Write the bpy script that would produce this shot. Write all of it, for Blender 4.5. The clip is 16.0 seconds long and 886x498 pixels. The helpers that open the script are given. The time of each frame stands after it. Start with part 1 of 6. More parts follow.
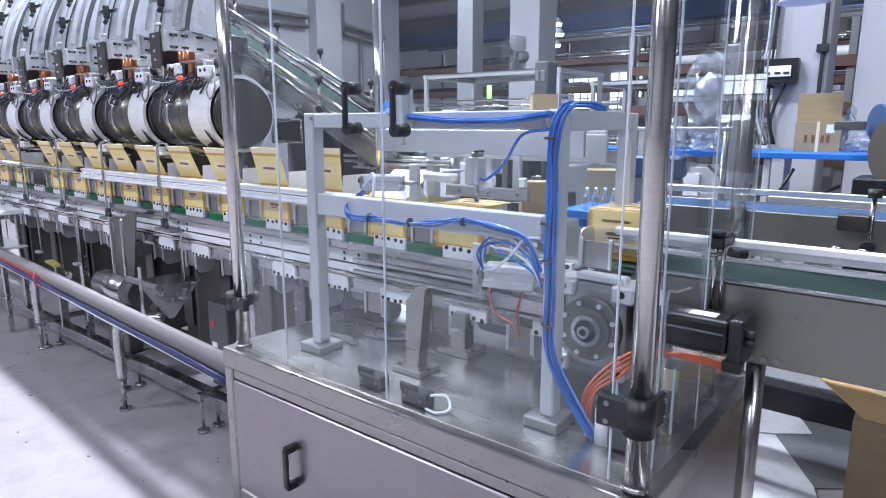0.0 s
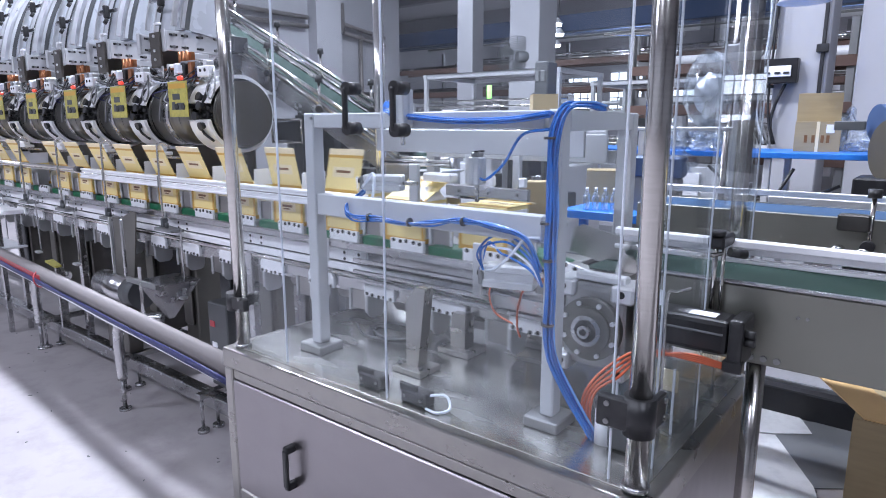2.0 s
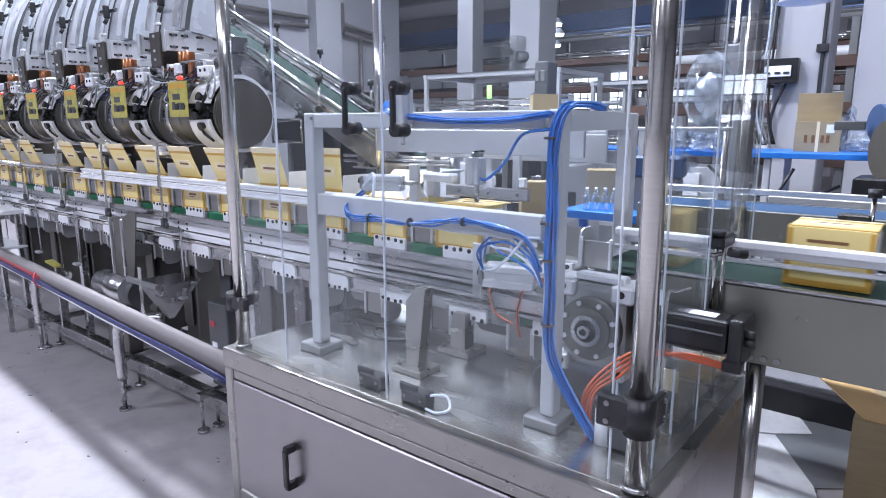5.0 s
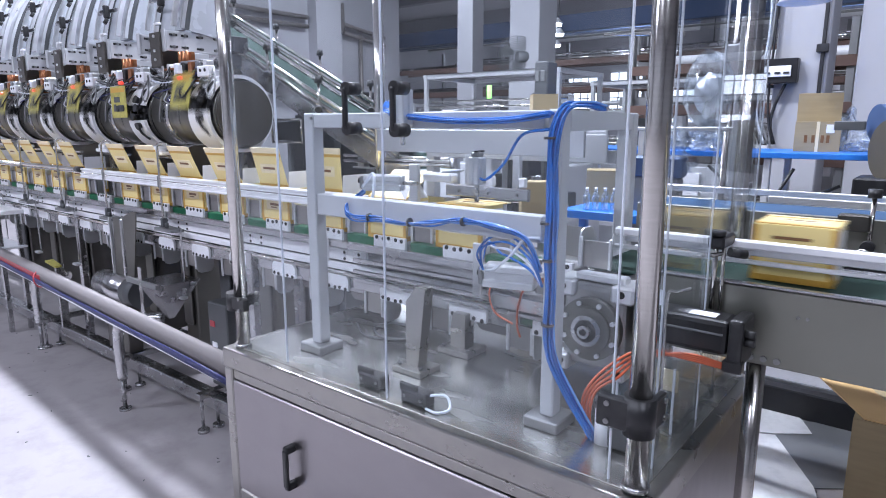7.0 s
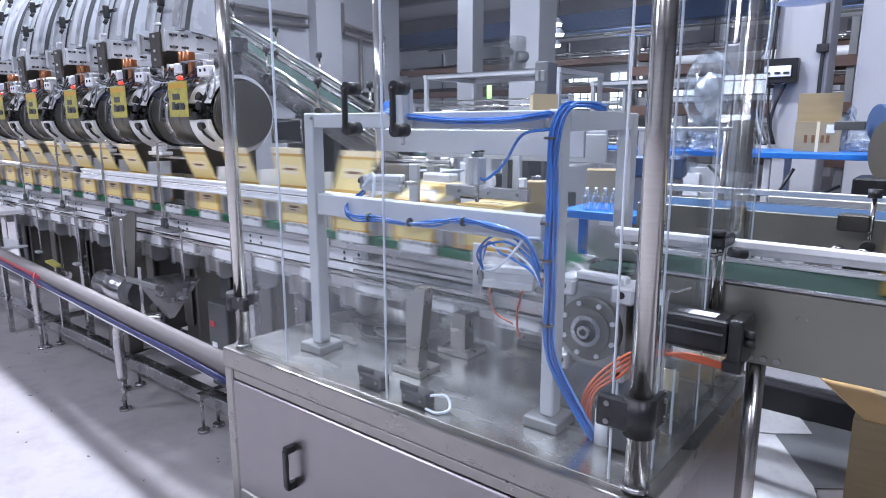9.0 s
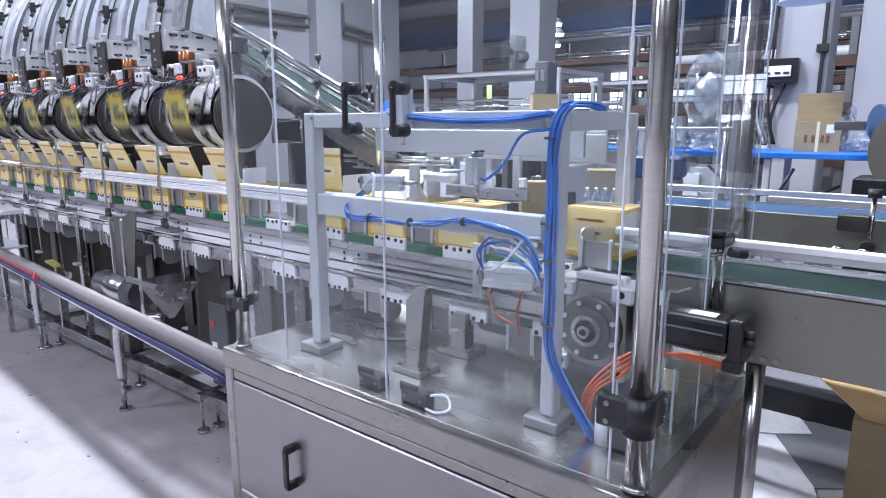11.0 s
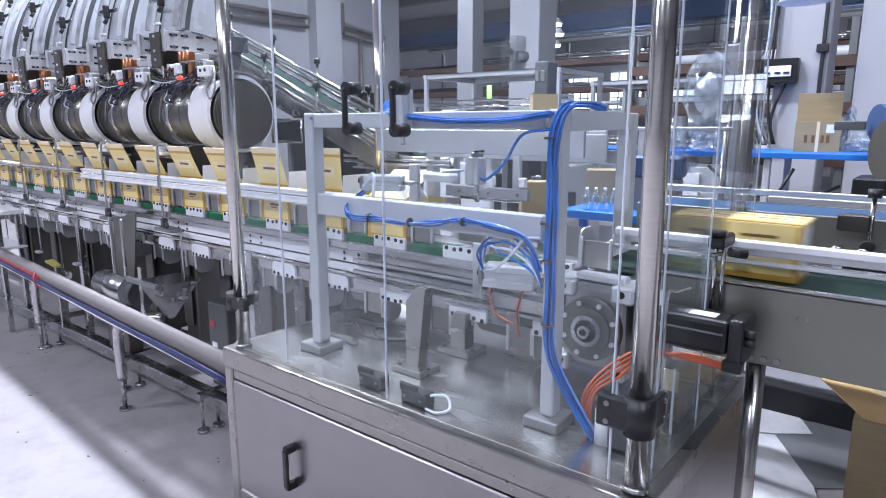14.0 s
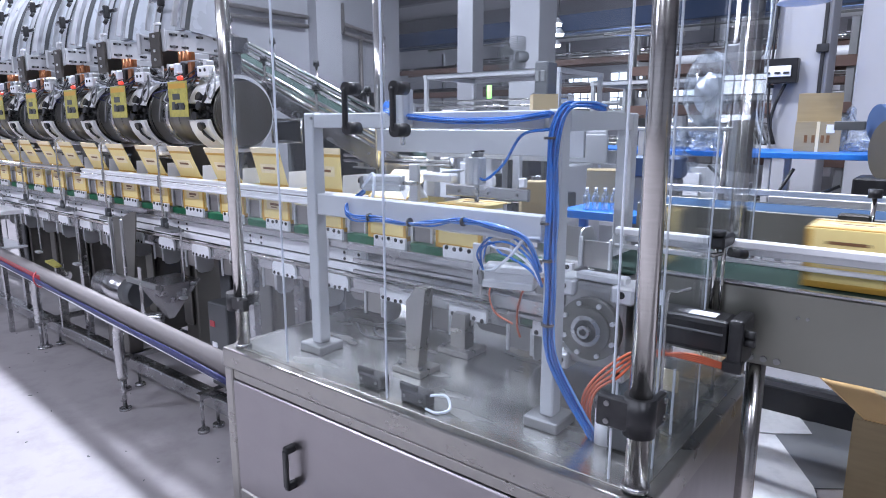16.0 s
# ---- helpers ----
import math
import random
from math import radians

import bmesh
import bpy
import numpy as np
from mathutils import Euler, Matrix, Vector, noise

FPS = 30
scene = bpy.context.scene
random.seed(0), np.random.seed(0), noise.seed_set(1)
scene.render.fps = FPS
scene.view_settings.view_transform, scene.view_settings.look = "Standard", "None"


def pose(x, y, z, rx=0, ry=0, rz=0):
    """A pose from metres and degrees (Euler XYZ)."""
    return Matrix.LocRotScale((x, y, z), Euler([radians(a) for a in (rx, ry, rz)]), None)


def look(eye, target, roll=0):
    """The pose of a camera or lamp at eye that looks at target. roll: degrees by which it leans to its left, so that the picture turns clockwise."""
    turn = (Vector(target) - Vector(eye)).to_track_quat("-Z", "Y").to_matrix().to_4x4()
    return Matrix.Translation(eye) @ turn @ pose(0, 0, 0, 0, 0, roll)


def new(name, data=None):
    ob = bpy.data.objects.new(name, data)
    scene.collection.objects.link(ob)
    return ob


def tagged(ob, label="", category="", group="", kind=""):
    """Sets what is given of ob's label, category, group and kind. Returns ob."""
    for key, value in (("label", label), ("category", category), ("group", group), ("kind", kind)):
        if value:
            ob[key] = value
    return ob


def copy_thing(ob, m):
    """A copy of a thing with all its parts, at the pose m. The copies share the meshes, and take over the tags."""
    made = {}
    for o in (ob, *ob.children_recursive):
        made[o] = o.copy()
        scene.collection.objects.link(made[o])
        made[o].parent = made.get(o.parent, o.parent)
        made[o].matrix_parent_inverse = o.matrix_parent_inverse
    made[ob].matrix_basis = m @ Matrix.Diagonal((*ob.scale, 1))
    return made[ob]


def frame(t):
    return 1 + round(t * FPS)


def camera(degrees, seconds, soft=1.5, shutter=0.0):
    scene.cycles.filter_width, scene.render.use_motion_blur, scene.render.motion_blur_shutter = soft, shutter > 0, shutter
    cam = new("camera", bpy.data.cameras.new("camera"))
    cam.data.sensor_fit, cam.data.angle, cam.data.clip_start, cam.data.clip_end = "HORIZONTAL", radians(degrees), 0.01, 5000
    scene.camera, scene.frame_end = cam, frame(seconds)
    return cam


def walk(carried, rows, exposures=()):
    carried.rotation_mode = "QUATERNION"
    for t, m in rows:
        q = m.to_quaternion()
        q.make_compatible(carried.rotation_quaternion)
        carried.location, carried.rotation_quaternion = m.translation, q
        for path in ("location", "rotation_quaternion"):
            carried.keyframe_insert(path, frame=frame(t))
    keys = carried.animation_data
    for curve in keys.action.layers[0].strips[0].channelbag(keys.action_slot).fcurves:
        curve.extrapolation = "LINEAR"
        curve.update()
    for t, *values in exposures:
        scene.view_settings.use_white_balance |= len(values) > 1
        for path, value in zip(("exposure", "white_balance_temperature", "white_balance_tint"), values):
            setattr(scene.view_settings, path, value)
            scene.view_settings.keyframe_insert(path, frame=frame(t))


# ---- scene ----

cam = camera(70, 16.0, soft=1.0, shutter=0.5)
EYE, AIM = (0.0, 0.0, 1.45), (-0.6136, 0.7658, 1.2575)
walk(cam, [(0, look(EYE, AIM)), (16, look(EYE, AIM))], [(0, 0.3, 6100, 17), (16, 0.3, 6100, 17)])

# ---- light ----
world = bpy.data.worlds.new("hall_air")
scene.world = world
world.use_nodes = True
world.node_tree.nodes["Background"].inputs[0].default_value = (0.72, 0.8, 1.0, 1)
world.node_tree.nodes["Background"].inputs[1].default_value = 0.5


def high_bay(x, y, z, power, sx=1.3, sy=0.5):
    d = bpy.data.lights.new("high_bay", "AREA")
    d.shape, d.size, d.size_y, d.energy, d.color = "RECTANGLE", sx, sy, power, (0.86, 0.92, 1.0)
    ob = new("high_bay", d)
    ob.matrix_basis = pose(x, y, z)
    return ob


LAMPS = [(-8.0, 3.05, 260), (-5.4, 3.05, 270), (-2.7, 3.05, 250), (0.3, 3.2, 100), (-6.5, -3.6, 240), (-1.5, -3.6, 150), (2.6, -2.2, 100),
         (-8.6, 9.6, 150), (-1.0, 12.0, 30), (-9.0, 20.0, 270), (-2.0, 20.0, 170), (-9.0, 28.0, 300), (-2.0, 28.0, 220)]
LAMP_Z = 5.6
for lx, ly, lp in LAMPS:
    high_bay(lx, ly, LAMP_Z, lp, 0.9, 0.28)


# ---- materials ----
def mat(name, col, rough=0.5, metal=0.0, var=0.12, scale=8.0, bump=0.0, bump_scale=60.0, stretch=(1, 1, 1), emit=0.0,
        dirt=None, dirt_amt=0.0, dirt_scale=2.0, spec=0.5, coat=0.0, rough_var=0.12):
    m = bpy.data.materials.new(name)
    m.use_nodes = True
    nt = m.node_tree
    n, l = nt.nodes, nt.links
    b = n["Principled BSDF"]
    b.inputs["Metallic"].default_value = metal
    b.inputs["Specular IOR Level"].default_value = spec
    b.inputs["Coat Weight"].default_value = coat
    tc = n.new("ShaderNodeTexCoord")
    mp = n.new("ShaderNodeMapping")
    mp.inputs["Scale"].default_value = stretch
    l.new(tc.outputs["Object"], mp.inputs[0])
    no = n.new("ShaderNodeTexNoise")
    no.inputs["Scale"].default_value, no.inputs["Detail"].default_value = scale, 6
    l.new(mp.outputs[0], no.inputs["Vector"])
    info = n.new("ShaderNodeObjectInfo")
    add = n.new("ShaderNodeMath")
    add.operation = "MULTIPLY_ADD"
    l.new(info.outputs["Random"], add.inputs[0])
    add.inputs[1].default_value = 0.25
    l.new(no.outputs["Fac"], add.inputs[2])
    rp = n.new("ShaderNodeValToRGB")
    c = np.array(col)
    rp.color_ramp.elements[0].position, rp.color_ramp.elements[1].position = 0.3, 0.85
    rp.color_ramp.elements[0].color = (*np.clip(c * (1 - var), 0, 1), 1)
    rp.color_ramp.elements[1].color = (*np.clip(c * (1 + var), 0, 1), 1)
    l.new(add.outputs[0], rp.inputs[0])
    out = rp.outputs[0]
    if dirt:
        nd = n.new("ShaderNodeTexNoise")
        nd.inputs["Scale"].default_value, nd.inputs["Detail"].default_value, nd.inputs["Roughness"].default_value = dirt_scale, 9, 0.65
        l.new(tc.outputs["Object"], nd.inputs["Vector"])
        r2 = n.new("ShaderNodeValToRGB")
        r2.color_ramp.elements[0].position, r2.color_ramp.elements[1].position = 0.47, 0.72
        r2.color_ramp.elements[1].color = (dirt_amt, dirt_amt, dirt_amt, 1)
        l.new(nd.outputs["Fac"], r2.inputs[0])
        mx = n.new("ShaderNodeMix")
        mx.data_type = "RGBA"
        l.new(r2.outputs[0], mx.inputs["Factor"])
        l.new(out, mx.inputs["A"])
        mx.inputs["B"].default_value = (*dirt, 1)
        out = mx.outputs["Result"]
    l.new(out, b.inputs["Base Color"])
    rr = n.new("ShaderNodeMapRange")
    rr.inputs["To Min"].default_value, rr.inputs["To Max"].default_value = max(rough - rough_var, 0.02), min(rough + rough_var, 1)
    l.new(no.outputs["Fac"], rr.inputs["Value"])
    l.new(rr.outputs[0], b.inputs["Roughness"])
    if bump:
        nb = n.new("ShaderNodeTexNoise")
        nb.inputs["Scale"].default_value, nb.inputs["Detail"].default_value = bump_scale, 4
        l.new(mp.outputs[0], nb.inputs["Vector"])
        bp = n.new("ShaderNodeBump")
        bp.inputs["Strength"].default_value, bp.inputs["Distance"].default_value = bump, 0.004
        l.new(nb.outputs["Fac"], bp.inputs["Height"])
        l.new(bp.outputs[0], b.inputs["Normal"])
    if emit:
        b.inputs["Emission Color"].default_value, b.inputs["Emission Strength"].default_value = (*col, 1), emit
    return m


def clear(name, tint, gloss_rough=0.03, haze=0.03):
    m = bpy.data.materials.new(name)
    m.use_nodes = True
    n, l = m.node_tree.nodes, m.node_tree.links
    n.remove(n["Principled BSDF"])
    tr, gl, mx, fr = n.new("ShaderNodeBsdfTransparent"), n.new("ShaderNodeBsdfGlossy"), n.new("ShaderNodeMixShader"), n.new("ShaderNodeLayerWeight")
    df, m2 = n.new("ShaderNodeBsdfDiffuse"), n.new("ShaderNodeMixShader")
    tr.inputs[0].default_value = (*tint, 1)
    df.inputs[0].default_value = (0.8, 0.85, 0.9, 1)
    no, rp = n.new("ShaderNodeTexNoise"), n.new("ShaderNodeMapRange")
    no.inputs["Scale"].default_value, no.inputs["Detail"].default_value = 3.0, 8
    rp.inputs["From Min"].default_value, rp.inputs["From Max"].default_value = 0.4, 0.75
    rp.inputs["To Max"].default_value = haze
    l.new(no.outputs["Fac"], rp.inputs["Value"])
    l.new(rp.outputs[0], m2.inputs[0])
    pw, ma = n.new("ShaderNodeMath"), n.new("ShaderNodeMath")
    pw.operation, ma.operation = "POWER", "MULTIPLY_ADD"
    pw.inputs[1].default_value, ma.inputs[1].default_value, ma.inputs[2].default_value = 4.0, 0.6, 0.035
    l.new(fr.outputs["Facing"], pw.inputs[0])
    l.new(pw.outputs[0], ma.inputs[0])
    gl.inputs["Roughness"].default_value = gloss_rough
    l.new(tr.outputs[0], m2.inputs[1])
    l.new(df.outputs[0], m2.inputs[2])
    l.new(ma.outputs[0], mx.inputs[0])
    l.new(m2.outputs[0], mx.inputs[1])
    l.new(gl.outputs[0], mx.inputs[2])
    l.new(mx.outputs[0], n["Material Output"].inputs[0])
    return m


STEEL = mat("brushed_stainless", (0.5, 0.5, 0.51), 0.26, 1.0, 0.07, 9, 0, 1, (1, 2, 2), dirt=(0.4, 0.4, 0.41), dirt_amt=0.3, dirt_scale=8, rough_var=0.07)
TOPSTEEL = mat("satin_stainless_sheet", (0.48, 0.475, 0.455), 0.25, 0.9, 0.1, 5, 0, 1, (1, 3, 3), dirt=(0.34, 0.34, 0.34), dirt_amt=0.5, dirt_scale=2.2, rough_var=0.1)
PANEL = mat("stainless_panel", (0.36, 0.34, 0.35), 0.34, 1.0, 0.06, 5, 0, 1, (1, 4, 2), dirt=(0.28, 0.26, 0.27), dirt_amt=0.4, dirt_scale=1.6)
TUBE = mat("polished_stainless_tube", (0.68, 0.66, 0.63), 0.14, 1.0, 0.08, 6, 0.03, 50, (3, 3, 30), rough_var=0.05)
DARKSTEEL = mat("dark_steel", (0.13, 0.125, 0.115), 0.34, 1.0, 0.2, 6, 0.1, 60, dirt=(0.08, 0.08, 0.08), dirt_amt=0.6)
DRUM = mat("drum_steel", (0.2, 0.195, 0.18), 0.3, 0.85, 0.2, 3, 0.03, 60, (12, 1, 1))
ALU = mat("anodised_aluminium", (0.72, 0.73, 0.75), 0.36, 0.75, 0.06, 8, 0.05, 90, dirt=(0.5, 0.5, 0.52), dirt_amt=0.3)
CAST = mat("cast_aluminium", (0.36, 0.36, 0.36), 0.38, 0.85, 0.12, 18, 0.15, 120, dirt=(0.18, 0.18, 0.18), dirt_amt=0.5, dirt_scale=9)
GREYPAINT = mat("light_grey_paint", (0.53, 0.54, 0.565), 0.42, 0.1, 0.05, 6, 0.05, 120, dirt=(0.42, 0.42, 0.43), dirt_amt=0.35, dirt_scale=5)
WHITEPL = mat("white_plastic", (0.88, 0.88, 0.91), 0.36, 0, 0.03, 9, dirt=(0.66, 0.66, 0.68), dirt_amt=0.35, dirt_scale=12)
BLACK = mat("black_plastic", (0.018, 0.018, 0.02), 0.38, 0, 0.3, 20, 0.1, 150, dirt=(0.06, 0.06, 0.06), dirt_amt=0.5, dirt_scale=14)
BLACKMETAL = mat("black_painted_metal", (0.016, 0.016, 0.018), 0.34, 0.2, 0.3, 10, 0.06, 80, dirt=(0.05, 0.05, 0.05), dirt_amt=0.4)
BOLT = mat("bolt_steel", (0.3, 0.3, 0.3), 0.3, 1.0, 0.2, 30)
HOLE = mat("hole_black", (0.02, 0.02, 0.022), 0.7, 0, 0.2, 20)
BLUE = mat("blue_hose", (0.01, 0.13, 0.5), 0.2, 0, 0.35, 15, spec=0.7)
BLUELT = mat("pale_blue_hose", (0.16, 0.34, 0.72), 0.18, 0, 0.2, 15, spec=0.7)
BLUEDP = mat("deep_blue_hose", (0.008, 0.06, 0.32), 0.22, 0, 0.2, 15, spec=0.7)
BLUEDK = mat("blue_cable", (0.022, 0.028, 0.12), 0.4, 0, 0.2, 15)
CLEARHOSE = mat("translucent_hose", (0.72, 0.76, 0.84), 0.25, 0, 0.08, 15)
ORANGE = mat("orange_cable", (0.52, 0.11, 0.045), 0.38, 0, 0.15, 15)
REDCABLE = mat("red_cable", (0.4, 0.04, 0.05), 0.4, 0, 0.2, 15)
YELLOW = mat("yellow_printed_card", (0.86, 0.69, 0.29), 0.4, 0, 0.05, 14, dirt=(0.78, 0.58, 0.2), dirt_amt=0.4, dirt_scale=8)
AMBER = mat("amber_print", (0.62, 0.36, 0.06), 0.42, 0, 0.08, 14)
PALE = mat("pale_yellow_card", (0.85, 0.72, 0.47), 0.48, 0, 0.06, 14)
CARDWHITE = mat("white_card", (0.86, 0.86, 0.9), 0.55, 0, 0.04, 10)
INKBROWN = mat("brown_ink", (0.2, 0.09, 0.03), 0.5, 0, 0.15, 14)
LEAFLET = mat("leaflet_print", (0.48, 0.43, 0.1), 0.4, 0, 0.2, 20, dirt=(0.2, 0.17, 0.05), dirt_amt=0.7, dirt_scale=22)
KRAFT = mat("kraft_cardboard", (0.37, 0.29, 0.165), 0.75, 0, 0.1, 5, 0.1, 60, (1, 1, 10), dirt=(0.33, 0.23, 0.12), dirt_amt=0.5, dirt_scale=3)
KRAFTIN = mat("kraft_inside", (0.55, 0.36, 0.16), 0.75, 0, 0.1, 5, 0.1, 60)
BRIGHTSTEEL = mat("matt_steel_sheet", (0.42, 0.42, 0.42), 0.4, 0.7, 0.1, 6)
GREENBELT = mat("green_belt", (0.012, 0.13, 0.06), 0.4, 0, 0.15, 12, 0.05, 100)
DARKBELT = mat("dark_green_belt", (0.014, 0.034, 0.027), 0.75, 0, 0.15, 10, 0.03, 140, spec=0.2)
BELTBLUE = mat("blue_grey_belt", (0.05, 0.1, 0.19), 0.7, 0, 0.12, 8, spec=0.2)
SHELFBLUE = mat("blue_paint", (0.02, 0.19, 0.68), 0.35, 0.1, 0.1, 6, dirt=(0.05, 0.15, 0.4), dirt_amt=0.5, dirt_scale=5)
WALL = mat("white_wall_paint", (0.4, 0.4, 0.425), 0.75, 0, 0.04, 1.2, 0.1, 30, dirt=(0.32, 0.325, 0.34), dirt_amt=0.5, dirt_scale=0.7)
CEIL = mat("ceiling_paint", (0.62, 0.62, 0.63), 0.8, 0, 0.08, 1, 0.1, 20)
FLOOR = mat("painted_concrete", (0.335, 0.312, 0.32), 0.48, 0, 0.08, 1.6, 0.12, 25, dirt=(0.21, 0.19, 0.198), dirt_amt=0.55, dirt_scale=5)
BRACKET2 = mat("dull_dark_sheet", (0.16, 0.155, 0.14), 0.42, 0.7, 0.12, 6)
PIPEGREY = mat("dull_stainless_pipe", (0.24, 0.22, 0.22), 0.62, 0.35, 0.1, 6, 0, 1, dirt=(0.26, 0.24, 0.24), dirt_amt=0.5, dirt_scale=4)
PIPEBROWN = mat("brown_grey_pipe_paint", (0.17, 0.155, 0.15), 0.55, 0.2, 0.15, 4)
FLOORCARD = mat("scuffed_white_card", (0.8, 0.8, 0.8), 0.6, 0, 0.05, 4, dirt=(0.5, 0.5, 0.5), dirt_amt=0.5, dirt_scale=9)
GEARDK = mat("dark_cast_flange", (0.15, 0.15, 0.135), 0.36, 0.7, 0.12, 14, 0.1, 120)
RIM = mat("worn_stainless_rim", (0.38, 0.37, 0.35), 0.3, 1.0, 0.08, 9, 0, 1, (1, 2, 2), dirt=(0.28, 0.27, 0.27), dirt_amt=0.4, dirt_scale=5)
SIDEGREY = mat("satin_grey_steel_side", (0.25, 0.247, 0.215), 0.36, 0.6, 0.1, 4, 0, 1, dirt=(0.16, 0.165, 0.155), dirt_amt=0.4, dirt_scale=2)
RUST = mat("brown_primer_steel", (0.13, 0.08, 0.065), 0.6, 0.2, 0.2, 3)
BEAMBLUE = mat("blue_beam_paint", (0.05, 0.09, 0.19), 0.5, 0.1, 0.15, 2)
DKGREY = mat("dark_grey_paint", (0.09, 0.095, 0.1), 0.5, 0.2, 0.2, 5, dirt=(0.16, 0.16, 0.16), dirt_amt=0.4)
MIDGREY = mat("mid_grey_paint", (0.24, 0.245, 0.25), 0.42, 0.4, 0.1, 5, dirt=(0.17, 0.17, 0.17), dirt_amt=0.4)
COPPER = mat("copper_brown", (0.36, 0.15, 0.07), 0.35, 0.7, 0.2, 12)
RED = mat("red_lens", (1.0, 0.1, 0.06), 0.3, 0, 0.05, 10, emit=0.45)
GREENLED = mat("green_tower_lamp", (0.35, 1.0, 0.2), 0.3, 0, 0.05, 10, emit=1.4)
LAMPGLOW = mat("lamp_glow", (0.9, 0.95, 1.0), 0.5, 0, 0.01, 5, emit=9.0)
DAYGLASS = mat("daylit_window", (0.82, 0.9, 1.0), 0.3, 0, 0.03, 2, emit=2.2)
FILMWRAP = clear("clear_plastic_film", (0.85, 0.88, 0.92), 0.1, 0.75)
ACRYLIC = clear("clear_acrylic", (0.95, 0.97, 0.98), 0.015, 0.05)


# ---- mesh tools ----
def bx(bm, x0, x1, y0, y1, z0, z1, bev=0.0, seg=1, rot=None):
    g = bmesh.ops.create_cube(bm, size=1.0)
    vs = g["verts"]
    bmesh.ops.scale(bm, vec=(abs(x1 - x0), abs(y1 - y0), abs(z1 - z0)), verts=vs)
    es = list({e for v in vs for e in v.link_edges})
    c = Vector(((x0 + x1) / 2, (y0 + y1) / 2, (z0 + z1) / 2))
    if bev:
        r = bmesh.ops.bevel(bm, geom=es, offset=bev, segments=seg, affect="EDGES", profile=0.5)
        vs = list({v for f in r["faces"] for v in f.verts})
    if rot is not None:
        bmesh.ops.rotate(bm, cent=(0, 0, 0), matrix=rot, verts=vs)
    bmesh.ops.translate(bm, vec=c, verts=vs)
    return vs


def cy(bm, p0, p1, r, n=20, r2=None, caps=True):
    p0, p1 = Vector(p0), Vector(p1)
    d = p1 - p0
    g = bmesh.ops.create_cone(bm, cap_ends=caps, segments=n, radius1=r, radius2=r if r2 is None else r2, depth=d.length)
    m = Matrix.Translation((p0 + p1) / 2) @ d.to_track_quat("Z", "Y").to_matrix().to_4x4()
    bmesh.ops.transform(bm, matrix=m, verts=g["verts"])
    for v in g["verts"]:
        for f in v.link_faces:
            if len(f.verts) == 4:
                f.smooth = True
    return g["verts"]


def tube(bm, pts, r, n=8, steps=6):
    """A round hose through the points."""
    P = [Vector(p) for p in pts]
    if len(P) > 2 and steps > 1:
        out = []
        Q = [P[0] * 2 - P[1]] + P + [P[-1] * 2 - P[-2]]
        for i in range(1, len(Q) - 2):
            a, b, c, d = Q[i - 1], Q[i], Q[i + 1], Q[i + 2]
            for k in range(steps):
                t = k / steps
                out.append(0.5 * ((2 * b) + (c - a) * t + (2 * a - 5 * b + 4 * c - d) * t * t + (3 * b - a - 3 * c + d) * t ** 3))
        P = out + [P[-1]]
    rings, ref = [], None
    for i, p in enumerate(P):
        d = (P[min(i + 1, len(P) - 1)] - P[max(i - 1, 0)]).normalized()
        if ref is None:
            ref = d.orthogonal().normalized()
        ref = (ref - d * ref.dot(d)).normalized()
        s = d.cross(ref)
        rings.append([bm.verts.new(p + ref * (r * math.cos(2 * math.pi * k / n)) + s * (r * math.sin(2 * math.pi * k / n))) for k in range(n)])
    for a, b in zip(rings, rings[1:]):
        for k in range(n):
            bm.faces.new((a[k], a[(k + 1) % n], b[(k + 1) % n], b[k])).smooth = True
    bm.faces.new(rings[0][::-1])
    bm.faces.new(rings[-1])


def prism(bm, pts, axis, a, b):
    """A flat outline in the plane across the axis, drawn out from a to b."""
    def p3(u, v, w):
        return {"x": (w, u, v), "y": (u, w, v), "z": (u, v, w)}[axis]
    va = [bm.verts.new(p3(u, v, a)) for u, v in pts]
    vb = [bm.verts.new(p3(u, v, b)) for u, v in pts]
    bm.faces.new(va)
    bm.faces.new(vb[::-1])
    for i in range(len(pts)):
        j = (i + 1) % len(pts)
        bm.faces.new((va[i], vb[i], vb[j], va[j]))
    bmesh.ops.recalc_face_normals(bm, faces=bm.faces[:])


BASE = {}


def thing(name, loc, label, category, group="", kind=""):
    ob = new(name)
    ob.location = loc
    ob.empty_display_size = 0.05
    BASE[ob.name] = Vector(loc)
    return tagged(ob, label, category, group, kind)


def part(name, bm, material, parent=None, label=""):
    me = bpy.data.meshes.new(name)
    if parent is not None:
        bmesh.ops.translate(bm, vec=-BASE[parent.name], verts=bm.verts[:])
    bm.to_mesh(me)
    bm.free()
    me.materials.append(material)
    ob = new(name, me)
    if parent is not None:
        ob.parent = parent
        BASE[ob.name] = BASE[parent.name]
    else:
        BASE[ob.name] = Vector((0, 0, 0))
    if label:
        ob["label"] = label
    return ob


def B():
    return bmesh.new()


def box_part(name, material, parent, x0, x1, y0, y1, z0, z1, bev=0.003, label=""):
    bm = B()
    bx(bm, x0, x1, y0, y1, z0, z1, bev)
    return part(name, bm, material, parent, label)


def cyl_part(name, material, parent, p0, p1, r, n=20, label=""):
    bm = B()
    cy(bm, p0, p1, r, n)
    return part(name, bm, material, parent, label)


def hose_part(name, material, parent, pts, r, n=8, label="", steps=6):
    bm = B()
    tube(bm, pts, r, n, steps)
    return part(name, bm, material, parent, label)


